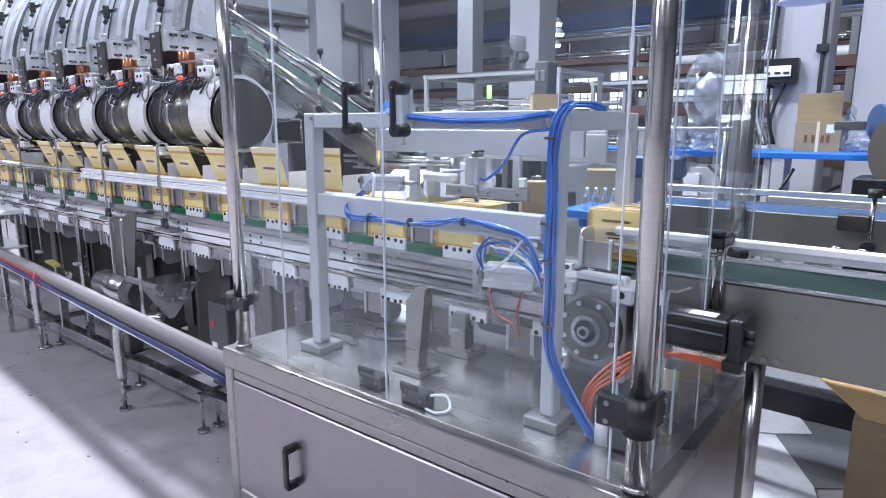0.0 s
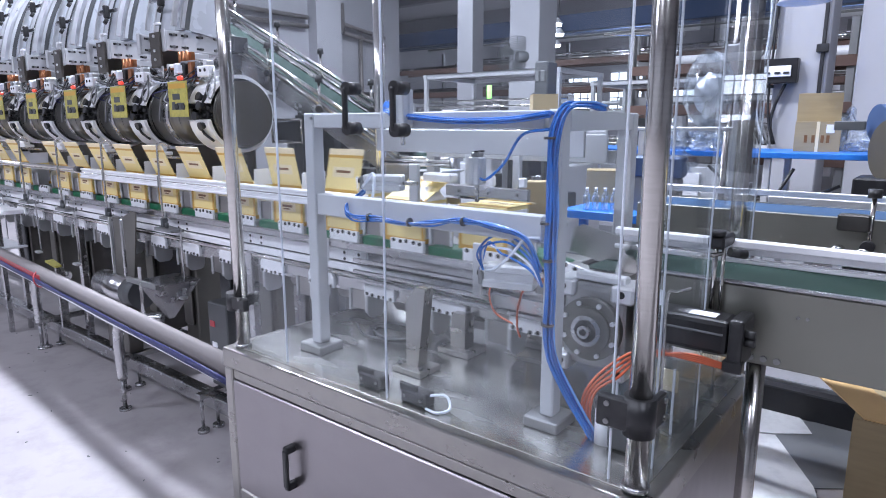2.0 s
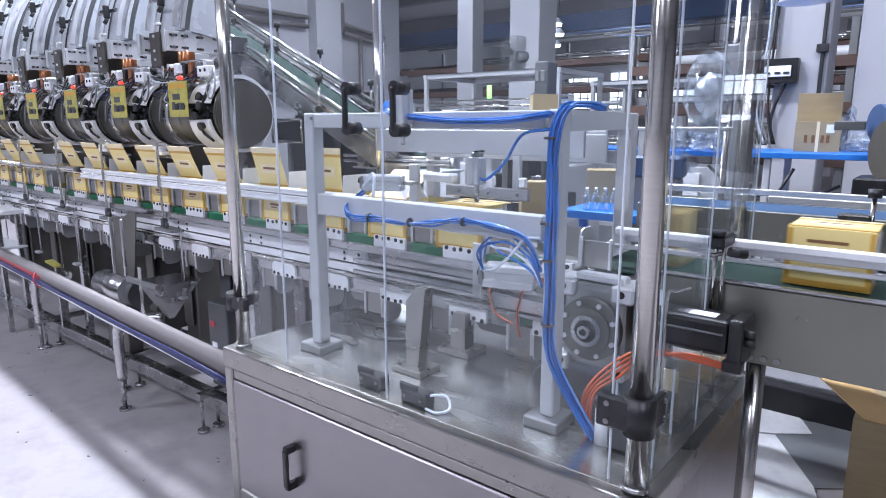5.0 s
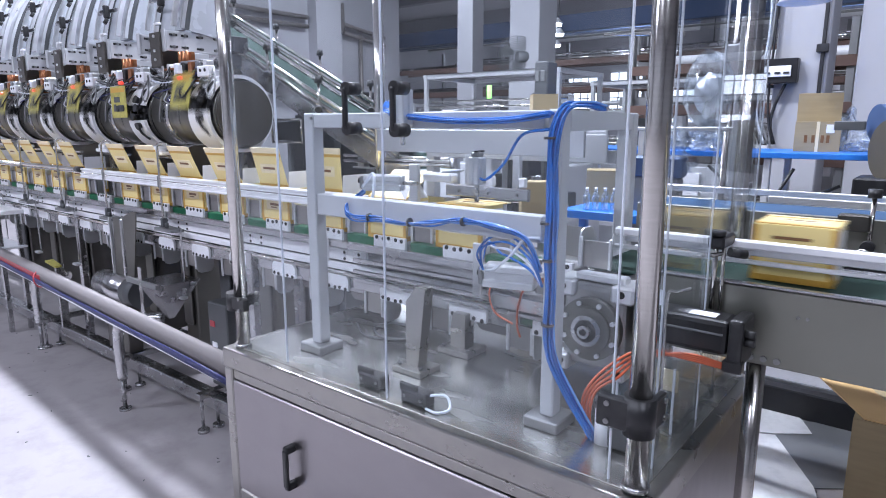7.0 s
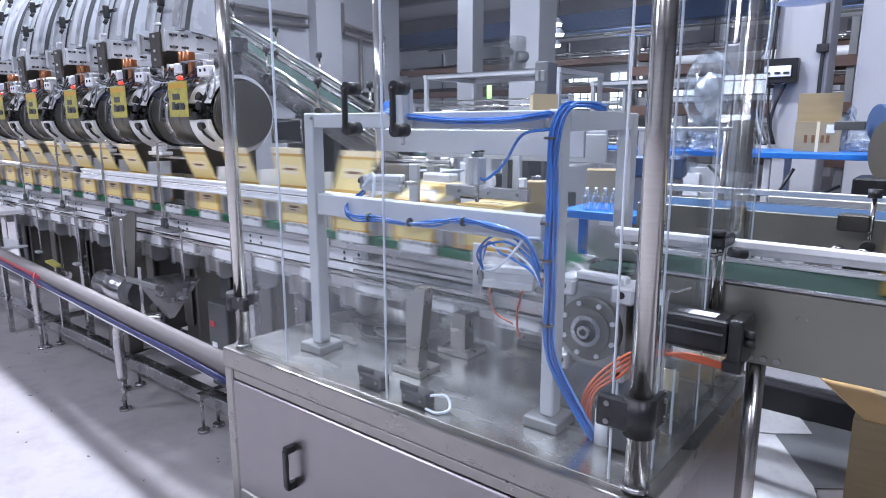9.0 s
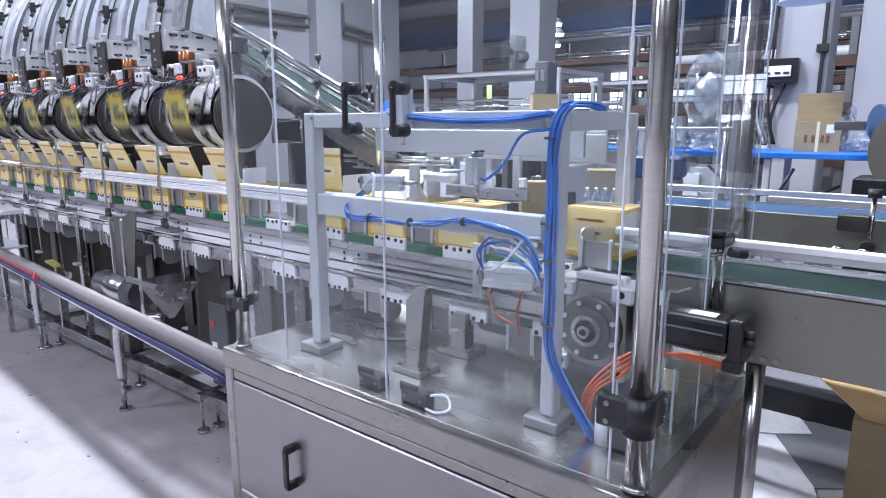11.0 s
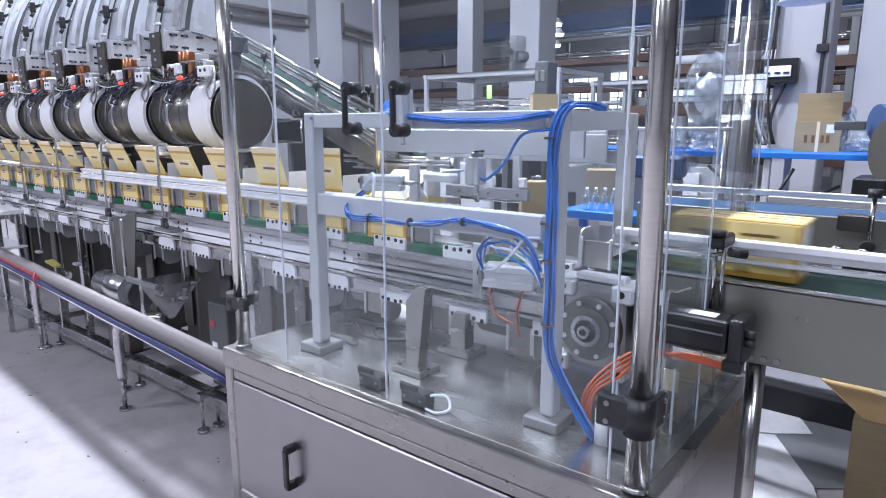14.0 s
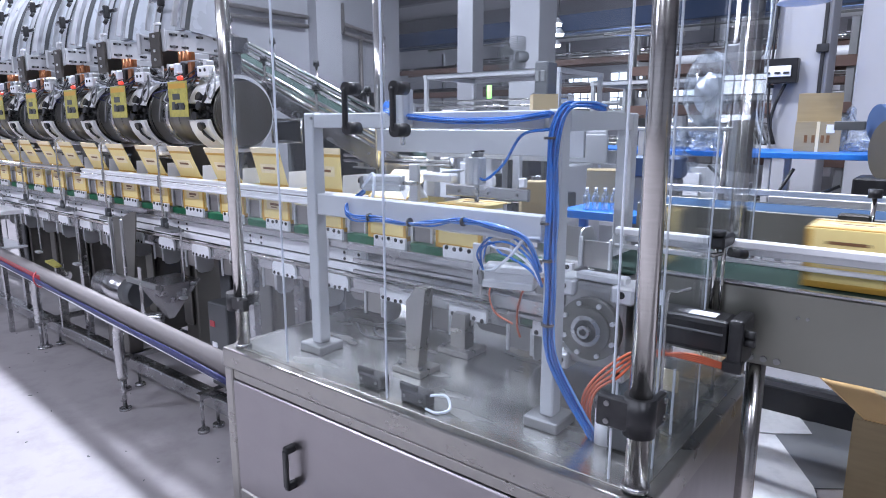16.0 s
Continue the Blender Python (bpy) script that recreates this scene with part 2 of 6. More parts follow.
def struct(name, material, x0, x1, y0, y1, z0, z1, label, category, bev=0.0):
    bm = B()
    bx(bm, x0, x1, y0, y1, z0, z1, bev)
    return tagged(part(name, bm, material), label, category, kind="structure")


# ---- the hall ----
struct("floor", FLOOR, -24, 10, -8, 36, -0.2, 0, "light grey painted concrete floor, scuffed and stained", "floor")
struct("ceiling", CEIL, -24, 10, -8, 36, 6.4, 6.6, "grey ceiling of the factory hall", "ceiling")
struct("wall_north", WALL, -24, 10, 36, 36.2, 0, 6.4, "white painted far wall of the hall", "wall")
struct("wall_south", WALL, -24, 10, -8.2, -8, 0, 6.4, "white painted wall of the hall", "wall")
struct("wall_east", WALL, 10, 10.2, -8.2, 36.2, 0, 6.4, "white painted side wall of the hall", "wall")
struct("wall_west", WALL, -24.2, -24, -8.2, 36.2, 0, 6.4, "white painted side wall of the hall", "wall")
struct("wall_inner", WALL, -23.9, -12, -7.9, 13.1, 0.003, 6.39, "pale grey inner wall with pipes along it", "wall")
for i, (x, y, w) in enumerate([(-5.07, 8.45, 0.5), (-8.75, 11.9, 0.42), (-1.0, 5.78, 0.36), (-0.4, 5.95, 0.5), (-11.0, 18.0, 0.5), (-5.2, 17.5, 0.5)]):
    struct("column_%d" % (i + 1), WALL, x - w / 2, x + w / 2, y - w / 2, y + w / 2, 0.003, 6.39, "white painted square concrete column", "column", 0.01)

# ---- closing machine: cabinet with guard ----
CX0, CX1, CY0, CY1, CZ = -1.93, -0.40, 1.165, 2.05, 0.69


def cabinet():
    t = thing("machine_cabinet", (CX0, CY0, 0), "stainless steel machine cabinet with a framed door and flat top", "machine base")
    bm = B()
    bx(bm, CX0 + 0.02, CX1 - 0.02, CY0 + 0.022, CY1 - 0.02, 0.08, CZ - 0.06, 0.004)
    part("carcass", bm, PANEL, t)
    bm = B()
    bx(bm, CX0, CX1, CY0, CY1, CZ - 0.075, CZ - 0.004, 0.006, 2)
    part("top_frame", bm, RIM, t)
    box_part("top_plate", TOPSTEEL, t, CX0 + 0.03, CX1 - 0.03, CY0 + 0.03, CY1 - 0.03, CZ - 0.006, CZ, 0.002)
    for x in (CX0, CX1 - 0.045):
        box_part("corner_post", RIM, t, x, x + 0.045, CY0 + 0.004, CY0 + 0.05, 0.06, CZ - 0.077, 0.005)
    box_part("bottom_rail", RIM, t, CX0 + 0.047, CX1 - 0.047, CY0 + 0.006, CY0 + 0.05, 0.06, 0.154, 0.005)
    box_part("upper_rail", RIM, t, CX0 + 0.047, CX1 - 0.047, CY0 + 0.01, CY0 + 0.05, CZ - 0.115, CZ - 0.079, 0.004)
    d = box_part("door", PANEL, t, CX0 + 0.05, CX1 - 0.05, CY0 + 0.004, CY0 + 0.02, 0.158, CZ - 0.1165, 0.004, "brushed steel door panel")
    bm = B()
    hx, hy = -1.555, CY0
    bx(bm, hx - 0.011, hx + 0.011, hy - 0.038, hy - 0.024, 0.298, 0.43, 0.006, 2)
    bx(bm, hx - 0.012, hx + 0.012, hy - 0.034, hy + 0.006, 0.288, 0.313, 0.006, 2)
    bx(bm, hx - 0.012, hx + 0.012, hy - 0.034, hy + 0.006, 0.415, 0.44, 0.006, 2)
    part("handle", bm, BLACK, d, "black plastic bow handle")
    for x in (CX0 + 0.06, CX1 - 0.06):
        for y in (CY0 + 0.06, CY1 - 0.06):
            bm = B()
            cy(bm, (x, y, 0), (x, y, 0.014), 0.035, 20)
            cy(bm, (x, y, 0.012), (x, y, 0.082), 0.01, 12)
            part("levelling_foot", bm, STEEL, t)
    return t


cabinet()


GUARD = thing("machine_guard", (-1.2, 1.212, CZ), "guard of polished steel posts and clear acrylic panels", "machine guard")


def guard_post(x, y, z0, z1, r):
    bm = B()
    cy(bm, (x, y, z0), (x, y, z1), r, 32)
    p = part("post", bm, TUBE, GUARD, "polished stainless steel tube")
    bm = B()
    cy(bm, (x, y, z0), (x, y, z0 + 0.012), r + 0.006, 32)
    part("base_ring", bm, STEEL, p)


POST_TOP = 2.3
for px_, py_, pz_, pr_ in ((-0.447, 1.212, CZ, 0.024), (-1.868, 1.212, CZ, 0.022), (-1.97, 2.02, CZ - 0.004, 0.024), (-0.505, 2.1, 0.003, 0.024)):
    guard_post(px_, py_, pz_, POST_TOP, pr_)


def clamp(x, y, z, side, h=0.09):
    bm = B()
    cy(bm, (x, y, z - h / 2), (x, y, z + h / 2), 0.034, 28)
    bx(bm, x + side * 0.01, x + side * 0.085, y - 0.03, y - 0.006, z - h / 2 + 0.008, z + h / 2 - 0.008, 0.004)
    bx(bm, x + 0.012, x + 0.03, y - 0.005, y + 0.075, z - h / 2 + 0.008, z + h / 2 - 0.008, 0.004)
    t = part("clamp", bm, BLACK, GUARD, "black plastic panel clamp")
    for dz in (-0.02, 0.02):
        cyl_part("screw", BOLT, t, (x + side * 0.06, y - 0.034, z + dz), (x + side * 0.06, y - 0.028, z + dz), 0.006, 12)
        cyl_part("screw", BOLT, t, (x + 0.029, y + 0.058, z + dz), (x + 0.035, y + 0.058, z + dz), 0.006, 12)


clamp(-0.447, 1.212, 0.858, -1, 0.085)
clamp(-1.893, 1.212, 0.85, 1, 0.06)


def pane(x0, x1, y0, y1, z0, z1):
    bm = B()
    bx(bm, x0, x1, y0, y1, z0, z1, 0.001)
    ob = part("panel", bm, ACRYLIC, GUARD, "clear acrylic panel")
    ob.visible_shadow = False
    return ob


pane(-1.852, -1.622, 1.205, 1.213, CZ + 0.002, 2.25)
DOOR_A = pane(-1.614, -1.176, 1.205, 1.213, CZ + 0.012, 2.25)
DOOR_B = pane(-1.168, -0.51, 1.205, 1.213, CZ + 0.012, 2.25)
pane(-0.452, -0.444, 1.25, 2.04, CZ + 0.002, 2.25)
for ex, ey in ((-1.618, 1.209), (-1.172, 1.209), (-0.506, 1.209), (-0.448, 1.31), (-0.45, 1.246), (-0.448, 1.62), (-0.448, 2.044)):
    bm = B()
    bx(bm, ex - 0.0018, ex + 0.0018, ey - 0.004, ey + 0.004, CZ + 0.001, 2.25, 0.001)
    part("edge_strip", bm, CLEARHOSE, GUARD, "pale polished panel edge")


def guard_handle(x, y, z0, z1, door):
    bm = B()
    for z in (z0 + 0.014, z1 - 0.014):
        cy(bm, (x, y - 0.045, z), (x, y, z), 0.017, 20)
    bx(bm, x - 0.012, x + 0.002, y - 0.05, y - 0.034, z0 + 0.01, z1 - 0.01, 0.006, 2)
    for z in (z0 + 0.014, z1 - 0.014):
        cy(bm, (x, y - 0.047, z), (x, y - 0.043, z), 0.005, 10)
    part("handle", bm, BLACK, door, "black plastic pull handle")


guard_handle(-1.255, 1.204, 1.427, 1.557, DOOR_A)
guard_handle(-1.084, 1.204, 1.423, 1.553, DOOR_B)


def hinge_block(x, y, label, wire):
    t = thing("door_switch", (x, y, CZ), label, "door switch", "black door switches on the cabinet top")
    bm = B()
    bx(bm, x - 0.045, x + 0.045, y + 0.004, y + 0.05, CZ + 0.001, CZ + 0.04, 0.005)
    bx(bm, x - 0.055, x + 0.01, y + 0.01, y + 0.02, CZ + 0.03, CZ + 0.055, 0.003)
    part("housing", bm, BLACK, t)
    for dx in (-0.03, 0.03):
        cyl_part("screw", BOLT, t, (x + dx, y + 0.0, CZ + 0.022), (x + dx, y + 0.006, CZ + 0.022), 0.005, 10)
    if wire:
        hose_part("cable", CLEARHOSE, t, [(x + 0.03, y + 0.02, CZ + 0.03), (x + 0.08, y + 0.05, CZ + 0.035), (x + 0.11, y + 0.03, CZ + 0.012),
                                          (x + 0.09, y + 0.0, CZ + 0.006), (x + 0.05, y + 0.002, CZ + 0.006)], 0.004)
    return t


hinge_block(-1.265, 1.225, "black interlock switch at the foot of a guard door", False)
hinge_block(-1.085, 1.215, "black interlock switch with a looped grey cable", True)


# ---- inner frame of the machine ----
def frame_tube():
    t = thing("inner_frame", (-1.2, 1.4, CZ), "light grey painted square-tube frame bolted to the cabinet top", "machine frame")
    F0, F1 = 1.34, 1.385
    for x0, x1, y0, y1, z1 in ((-1.65, -1.605, F0, F1, 1.487), (-0.757, -0.719, F0, F1, 1.487), (-1.65, -1.605, 1.95, 1.99, 1.487), (-0.85, -0.797, 1.95, 1.99, 1.487)):
        box_part("upright", GREYPAINT, t, x0, x1, y0, y1, CZ + 0.028, z1, 0.004)
        box_part("foot_block", CAST, t, x0 - 0.03, x1 + 0.03, y0 - 0.03, y1 + 0.03, CZ, CZ + 0.03, 0.004)
    box_part("front_beam", GREYPAINT, t, -1.603, -0.767, F0 + 0.004, F1 - 0.004, 1.163, 1.231, 0.003)
    for y in (F0, 1.95):
        x1 = -0.767 if y == F0 else -0.852
        box_part("top_beam", GREYPAINT, t, -1.603, x1, y + 0.003, y + 0.037, 1.44, 1.485, 0.003)
    box_part("side_beam", GREYPAINT, t, -1.648, -1.607, F1 + 0.002, 1.948, 1.44, 1.485, 0.003)
    bm = B()
    prism(bm, [(-0.76, F1 + 0.002), (-0.72, F1 + 0.002), (-0.799, 1.948), (-0.848, 1.948)], "z", 1.435, 1.485)
    part("side_beam", bm, GREYPAINT, t)
    box_part("rear_plate", GREYPAINT, t, -1.15, -0.875, 1.925, 1.937, 1.372, 1.432, 0.002)
    box_part("rear_beam", GREYPAINT, t, -1.6, -0.852, 1.953, 1.985, 1.325, 1.368, 0.003)
    # guide bars and the cross plate of the pressing unit
    box_part("cross_plate", ALU, t, -1.6, -0.8, 1.62, 1.632, 1.36, 1.435, 0.002)
    box_part("cross_plate", GREYPAINT, t, -1.6, -0.86, 1.9, 1.912, 1.33, 1.42, 0.002)
    for z in (1.327, 1.315):
        cyl_part("guide_rod", TUBE, t, (-1.62, 1.66, z), (-1.3, 1.66, z + 0.002), 0.006, 12)
    for x, y, z0, z1, w in ((-1.43, 1.62, 1.19, 1.32, 0.02), (-1.33, 1.8, 1.2, 1.4, 0.015), (-1.12, 1.78, 1.23, 1.4, 0.015), (-0.98, 1.78, 1.2, 1.36, 0.012)):
        box_part("hanger", ALU, t, x - w, x + w, y, y + 0.02, z0, z1, 0.004)
    box_part("press_bar", STEEL, t, -1.36, -1.03, 1.71, 1.73, 1.212, 1.25, 0.003, "steel bar that folds the lids down")
    box_part("press_pad", WHITEPL, t, -1.5, -1.37, 1.75, 1.8, 1.25, 1.28, 0.006, "white plastic pad")
    for x in (-1.24, -1.18, -1.06):
        box_part("knob", WHITEPL, t, x - 0.012, x + 0.012, 1.72, 1.74, 1.252, 1.285, 0.004)
    for x in (-1.3, -1.18, -1.07):
        cyl_part("bolt", BOLT, t, (x, 1.706, 1.23), (x, 1.711, 1.23), 0.005, 10)
    for x, z in ((-0.741, 1.15), (-0.741, 1.12), (-0.741, 1.385), (-1.61, 1.47)):
        cyl_part("bolt", BOLT, t, (x, F0 - 0.003, z), (x, F0 + 0.002, z), 0.005, 10)
    return t


frame_tube()


def air_cylinder(loc, m, label, length=0.12, body=0.05):
    t = thing("air_cylinder", (0, 0, 0), label, "air cylinder", "air cylinders")
    h = body / 2
    bm = B()
    for dy in (-0.5, 0.5):
        for dz in (-0.5, 0.5):
            bx(bm, 0, length, dy * body - 0.011 + dy * -0.012, dy * body + 0.011 + dy * -0.012, dz * body - 0.011 + dz * -0.012, dz * body + 0.011 + dz * -0.012, 0.004)
    bx(bm, 0.002, length - 0.002, -h + 0.006, h - 0.006, -h + 0.006, h - 0.006, 0.002)
    part("barrel", bm, ALU, t)
    bm = B()
    bx(bm, -0.014, 0.0, -h, h, -h, h, 0.004)
    part("end_cap", bm, CAST, t)
    for dy in (-0.014, 0.014):
        bm = B()
        cy(bm, (-0.018, dy, 0.006), (-0.013, dy, 0.006), 0.008, 14)
        part("port", bm, BLACK, t)
    bm = B()
    cy(bm, (length, 0, 0), (length + 0.05, 0, 0), 0.007, 14)
    part("rod", bm, TUBE, t)
    t.matrix_basis = m
    return t


air_cylinder(0, pose(-1.015, 1.46, 1.03, 0, 0, 18), "grooved aluminium air cylinder with two ports lying beside the frame", 0.15, 0.055)
air_cylinder(0, pose(-1.505, 1.47, 1.265, 0, 0, 24), "grooved aluminium air cylinder with a white hose", 0.13, 0.042)
air_cylinder(0, pose(-1.075, 1.5, 1.36, 0, 90, 0), "small upright air cylinder under the cross plate", 0.08, 0.03)
air_cylinder(0, pose(-1.2, 1.32, 1.545, 0, 90, 0), "slim upright air cylinder fixed to the top beam", 0.1, 0.035)


def support(x, y, top, w, d, slant):
    t = thing("support_bracket", (x, y, CZ), "thick steel support standing on a bolted foot plate", "support bracket", "supports on the cabinet top")
    bm = B()
    prism(bm, [(x - w, CZ + 0.02), (x + w, CZ + 0.02), (x + w + slant, top), (x - w + slant + 0.01, top), (x - w, top - 0.05)], "y", y, y + d)
    part("upright", bm, RIM, t)
    box_part("foot_plate", RIM, t, x - w - 0.035, x + w + 0.035, y - 0.03, y + d + 0.03, CZ, CZ + 0.02, 0.003)
    for dx in (-1, 1):
        cyl_part("bolt", BOLT, t, (x + dx * (w + 0.02), y - 0.01, CZ + 0.018), (x + dx * (w + 0.02), y - 0.01, CZ + 0.028), 0.007, 8)
    return t


support(-1.245, 1.4, 0.965, 0.024, 0.04, 0.03)
support(-1.235, 1.62, 0.83, 0.03, 0.05, 0.0)
support(-1.06, 1.85, 0.85, 0.03, 0.05, 0.0)


def cable_bundles():
    t = thing("blue_hose_bundle", (-0.77, 1.33, 1.1), "bundle of bright blue air hoses tied to the frame post", "hoses")
    rnd = random.Random(4)
    for i in range(22):
        o = Vector((rnd.uniform(-0.001, 0.02), rnd.uniform(-0.014, 0.004), rnd.uniform(-0.005, 0.006)))
        w = lambda: rnd.uniform(-0.004, 0.004)
        pts = [(-0.67, 1.43, 1.488), (-0.69, 1.39, 1.496), (-0.718, 1.342, 1.488), (-0.735 + w(), 1.325, 1.42), (-0.737 + w(), 1.325, 1.33), (-0.736 + w(), 1.325, 1.24),
               (-0.738 + w(), 1.325, 1.15), (-0.733 + w() * 0.5, 1.325, 1.05), (-0.735 + w() * 0.5, 1.325, 0.95), (-0.722 + w(), 1.325, 0.88), (-0.675 + w(), 1.335, 0.79), (-0.62, 1.36, 0.69)]
        hose_part("hose", (BLUE, BLUE, BLUELT, BLUE, BLUEDP)[i % 5], t, [Vector(p) + o for p in pts], 0.0032, 6)
    for z, x in ((1.42, -0.744), (1.13, -0.739), (0.97, -0.737), (1.22, -0.748)):
        bm = B()
        cy(bm, (x + 0.008, 1.319, z - 0.003), (x + 0.008, 1.319, z + 0.003), 0.0165, 18)
        part("cable_tie", bm, BLACK, t)
    t2 = thing("blue_hose_run", (-1.2, 1.325, 1.15), "blue air hoses sagging along the front beam", "hoses")
    for i in range(7):
        o = Vector((0, rnd.uniform(-0.012, 0.004), rnd.uniform(-0.006, 0.006)))
        w = lambda: rnd.uniform(-0.006, 0.006)
        hose_part("hose", (BLUE, BLUELT, BLUE)[i % 3], t2, [Vector(p) + o for p in ((-1.47, 1.43, 1.24), (-1.455, 1.34, 1.2), (-1.41, 1.325, 1.173 + w()), (-1.3, 1.325, 1.18 + w()), (-1.2, 1.322, 1.174 + w()),
                  (-1.1, 1.325, 1.185 + w()), (-1.0, 1.325, 1.2 + w()), (-0.9, 1.325, 1.195 + w()), (-0.8, 1.325, 1.175), (-0.755, 1.325, 1.1))], 0.0027, 6)
    for x in (-1.34, -1.18, -0.99):
        bm = B()
        cy(bm, (x - 0.003, 1.321, 1.18 + 0.02 * (x > -1.1)), (x + 0.003, 1.321, 1.18 + 0.02 * (x > -1.1)), 0.013, 14)
        part("cable_tie", bm, BLACK, t2)
    t3 = thing("blue_hose_run", (-1.1, 1.34, 1.47), "blue air hoses lying along the top beam", "hoses")
    for i in range(8):
        o = Vector((0, rnd.uniform(-0.02, 0.01), rnd.uniform(-0.009, 0.006)))
        hose_part("hose", BLUE, t3, [Vector(p) + o for p in ((-1.42, 1.5, 1.52), (-1.36, 1.42, 1.495), (-1.3, 1.37, 1.487), (-1.2, 1.33, 1.475), (-1.05, 1.33, 1.462), (-0.95, 1.33, 1.46), (-0.84, 1.33, 1.463), (-0.74, 1.33, 1.475))], 0.0034, 6)
    t4 = thing("air_hoses", (-0.9, 1.36, 1.1), "loose blue and clear air hoses looping to a cylinder", "hoses")
    for i in range(4):
        d = 0.012 * i
        hose_part("hose", (BLUE, BLUE, CLEARHOSE, BLUE)[i], t4, [(-1.0 - d * 0.3, 1.43, 1.05), (-1.0 + d, 1.4, 1.1 + d), (-0.94 + d, 1.37, 1.155 - d), (-0.86, 1.35, 1.17 - 1.5 * d), (-0.79, 1.335, 1.13 - d), (-0.75, 1.325, 1.06)], 0.0034, 7)
    hose_part("hose", CLEARHOSE, t4, [(-1.0, 1.44, 1.045), (-0.93, 1.38, 1.07), (-0.86, 1.35, 1.12), (-0.81, 1.335, 1.17), (-0.76, 1.33, 1.18)], 0.0042, 8)
    hose_part("hose", BLUE, t4, [(-0.745, 1.325, 1.44), (-0.84, 1.36, 1.425), (-0.93, 1.42, 1.35), (-1.02, 1.47, 1.3), (-1.06, 1.49, 1.3)], 0.0038, 8)
    hose_part("hose", CLEARHOSE, t4, [(-1.5, 1.45, 1.25), (-1.42, 1.42, 1.3), (-1.4, 1.4, 1.24), (-1.43, 1.4, 1.17)], 0.005, 8)
    t5 = thing("orange_cables", (-0.7, 1.45, 0.8), "orange motor cables bending down through the cabinet top", "cables")
    for i in range(4):
        d = 0.008 * i
        hose_part("cable", ORANGE, t5, [(-0.36, 1.55, 0.872 + d * 0.4), (-0.45, 1.5, 0.895 + d * 0.5), (-0.54, 1.45, 0.91 - d), (-0.6 + d, 1.40, 0.87 - d), (-0.64 + d, 1.365, 0.81), (-0.65 + d, 1.36, 0.74), (-0.63 + d, 1.36, 0.69)], 0.0036, 8)
    t6 = thing("orange_cables", (-0.95, 1.55, 0.9), "thin orange sensor cables hanging from the chain bed", "cables")
    hose_part("cable", ORANGE, t6, [(-0.87, 1.6, 1.0), (-0.93, 1.56, 0.99), (-0.955, 1.55, 0.93), (-0.965, 1.56, 0.86), (-0.96, 1.57, 0.82)], 0.0035, 7)
    hose_part("cable", ORANGE, t6, [(-1.05, 1.58, 1.0), (-1.06, 1.55, 0.95), (-1.04, 1.55, 0.89), (-0.98, 1.56, 0.86)], 0.003, 7)
    hose_part("cable", COPPER, t6, [(-0.83, 1.5, 1.03), (-0.88, 1.49, 1.03), (-0.92, 1.5, 0.99)], 0.004, 7)
    t7 = thing("loose_cable", (-1.55, 1.65, CZ), "thin grey cable coiled on the cabinet top", "cable")
    hose_part("cable", MIDGREY, t7, [(-1.72, 1.62, CZ + 0.004), (-1.6, 1.55, CZ + 0.004), (-1.47, 1.6, CZ + 0.004), (-1.5, 1.72, CZ + 0.004), (-1.62, 1.72, CZ + 0.004), (-1.64, 1.63, CZ + 0.008), (-1.52, 1.57, CZ + 0.009), (-1.4, 1.66, CZ + 0.004)], 0.0035, 7)


cable_bundles()


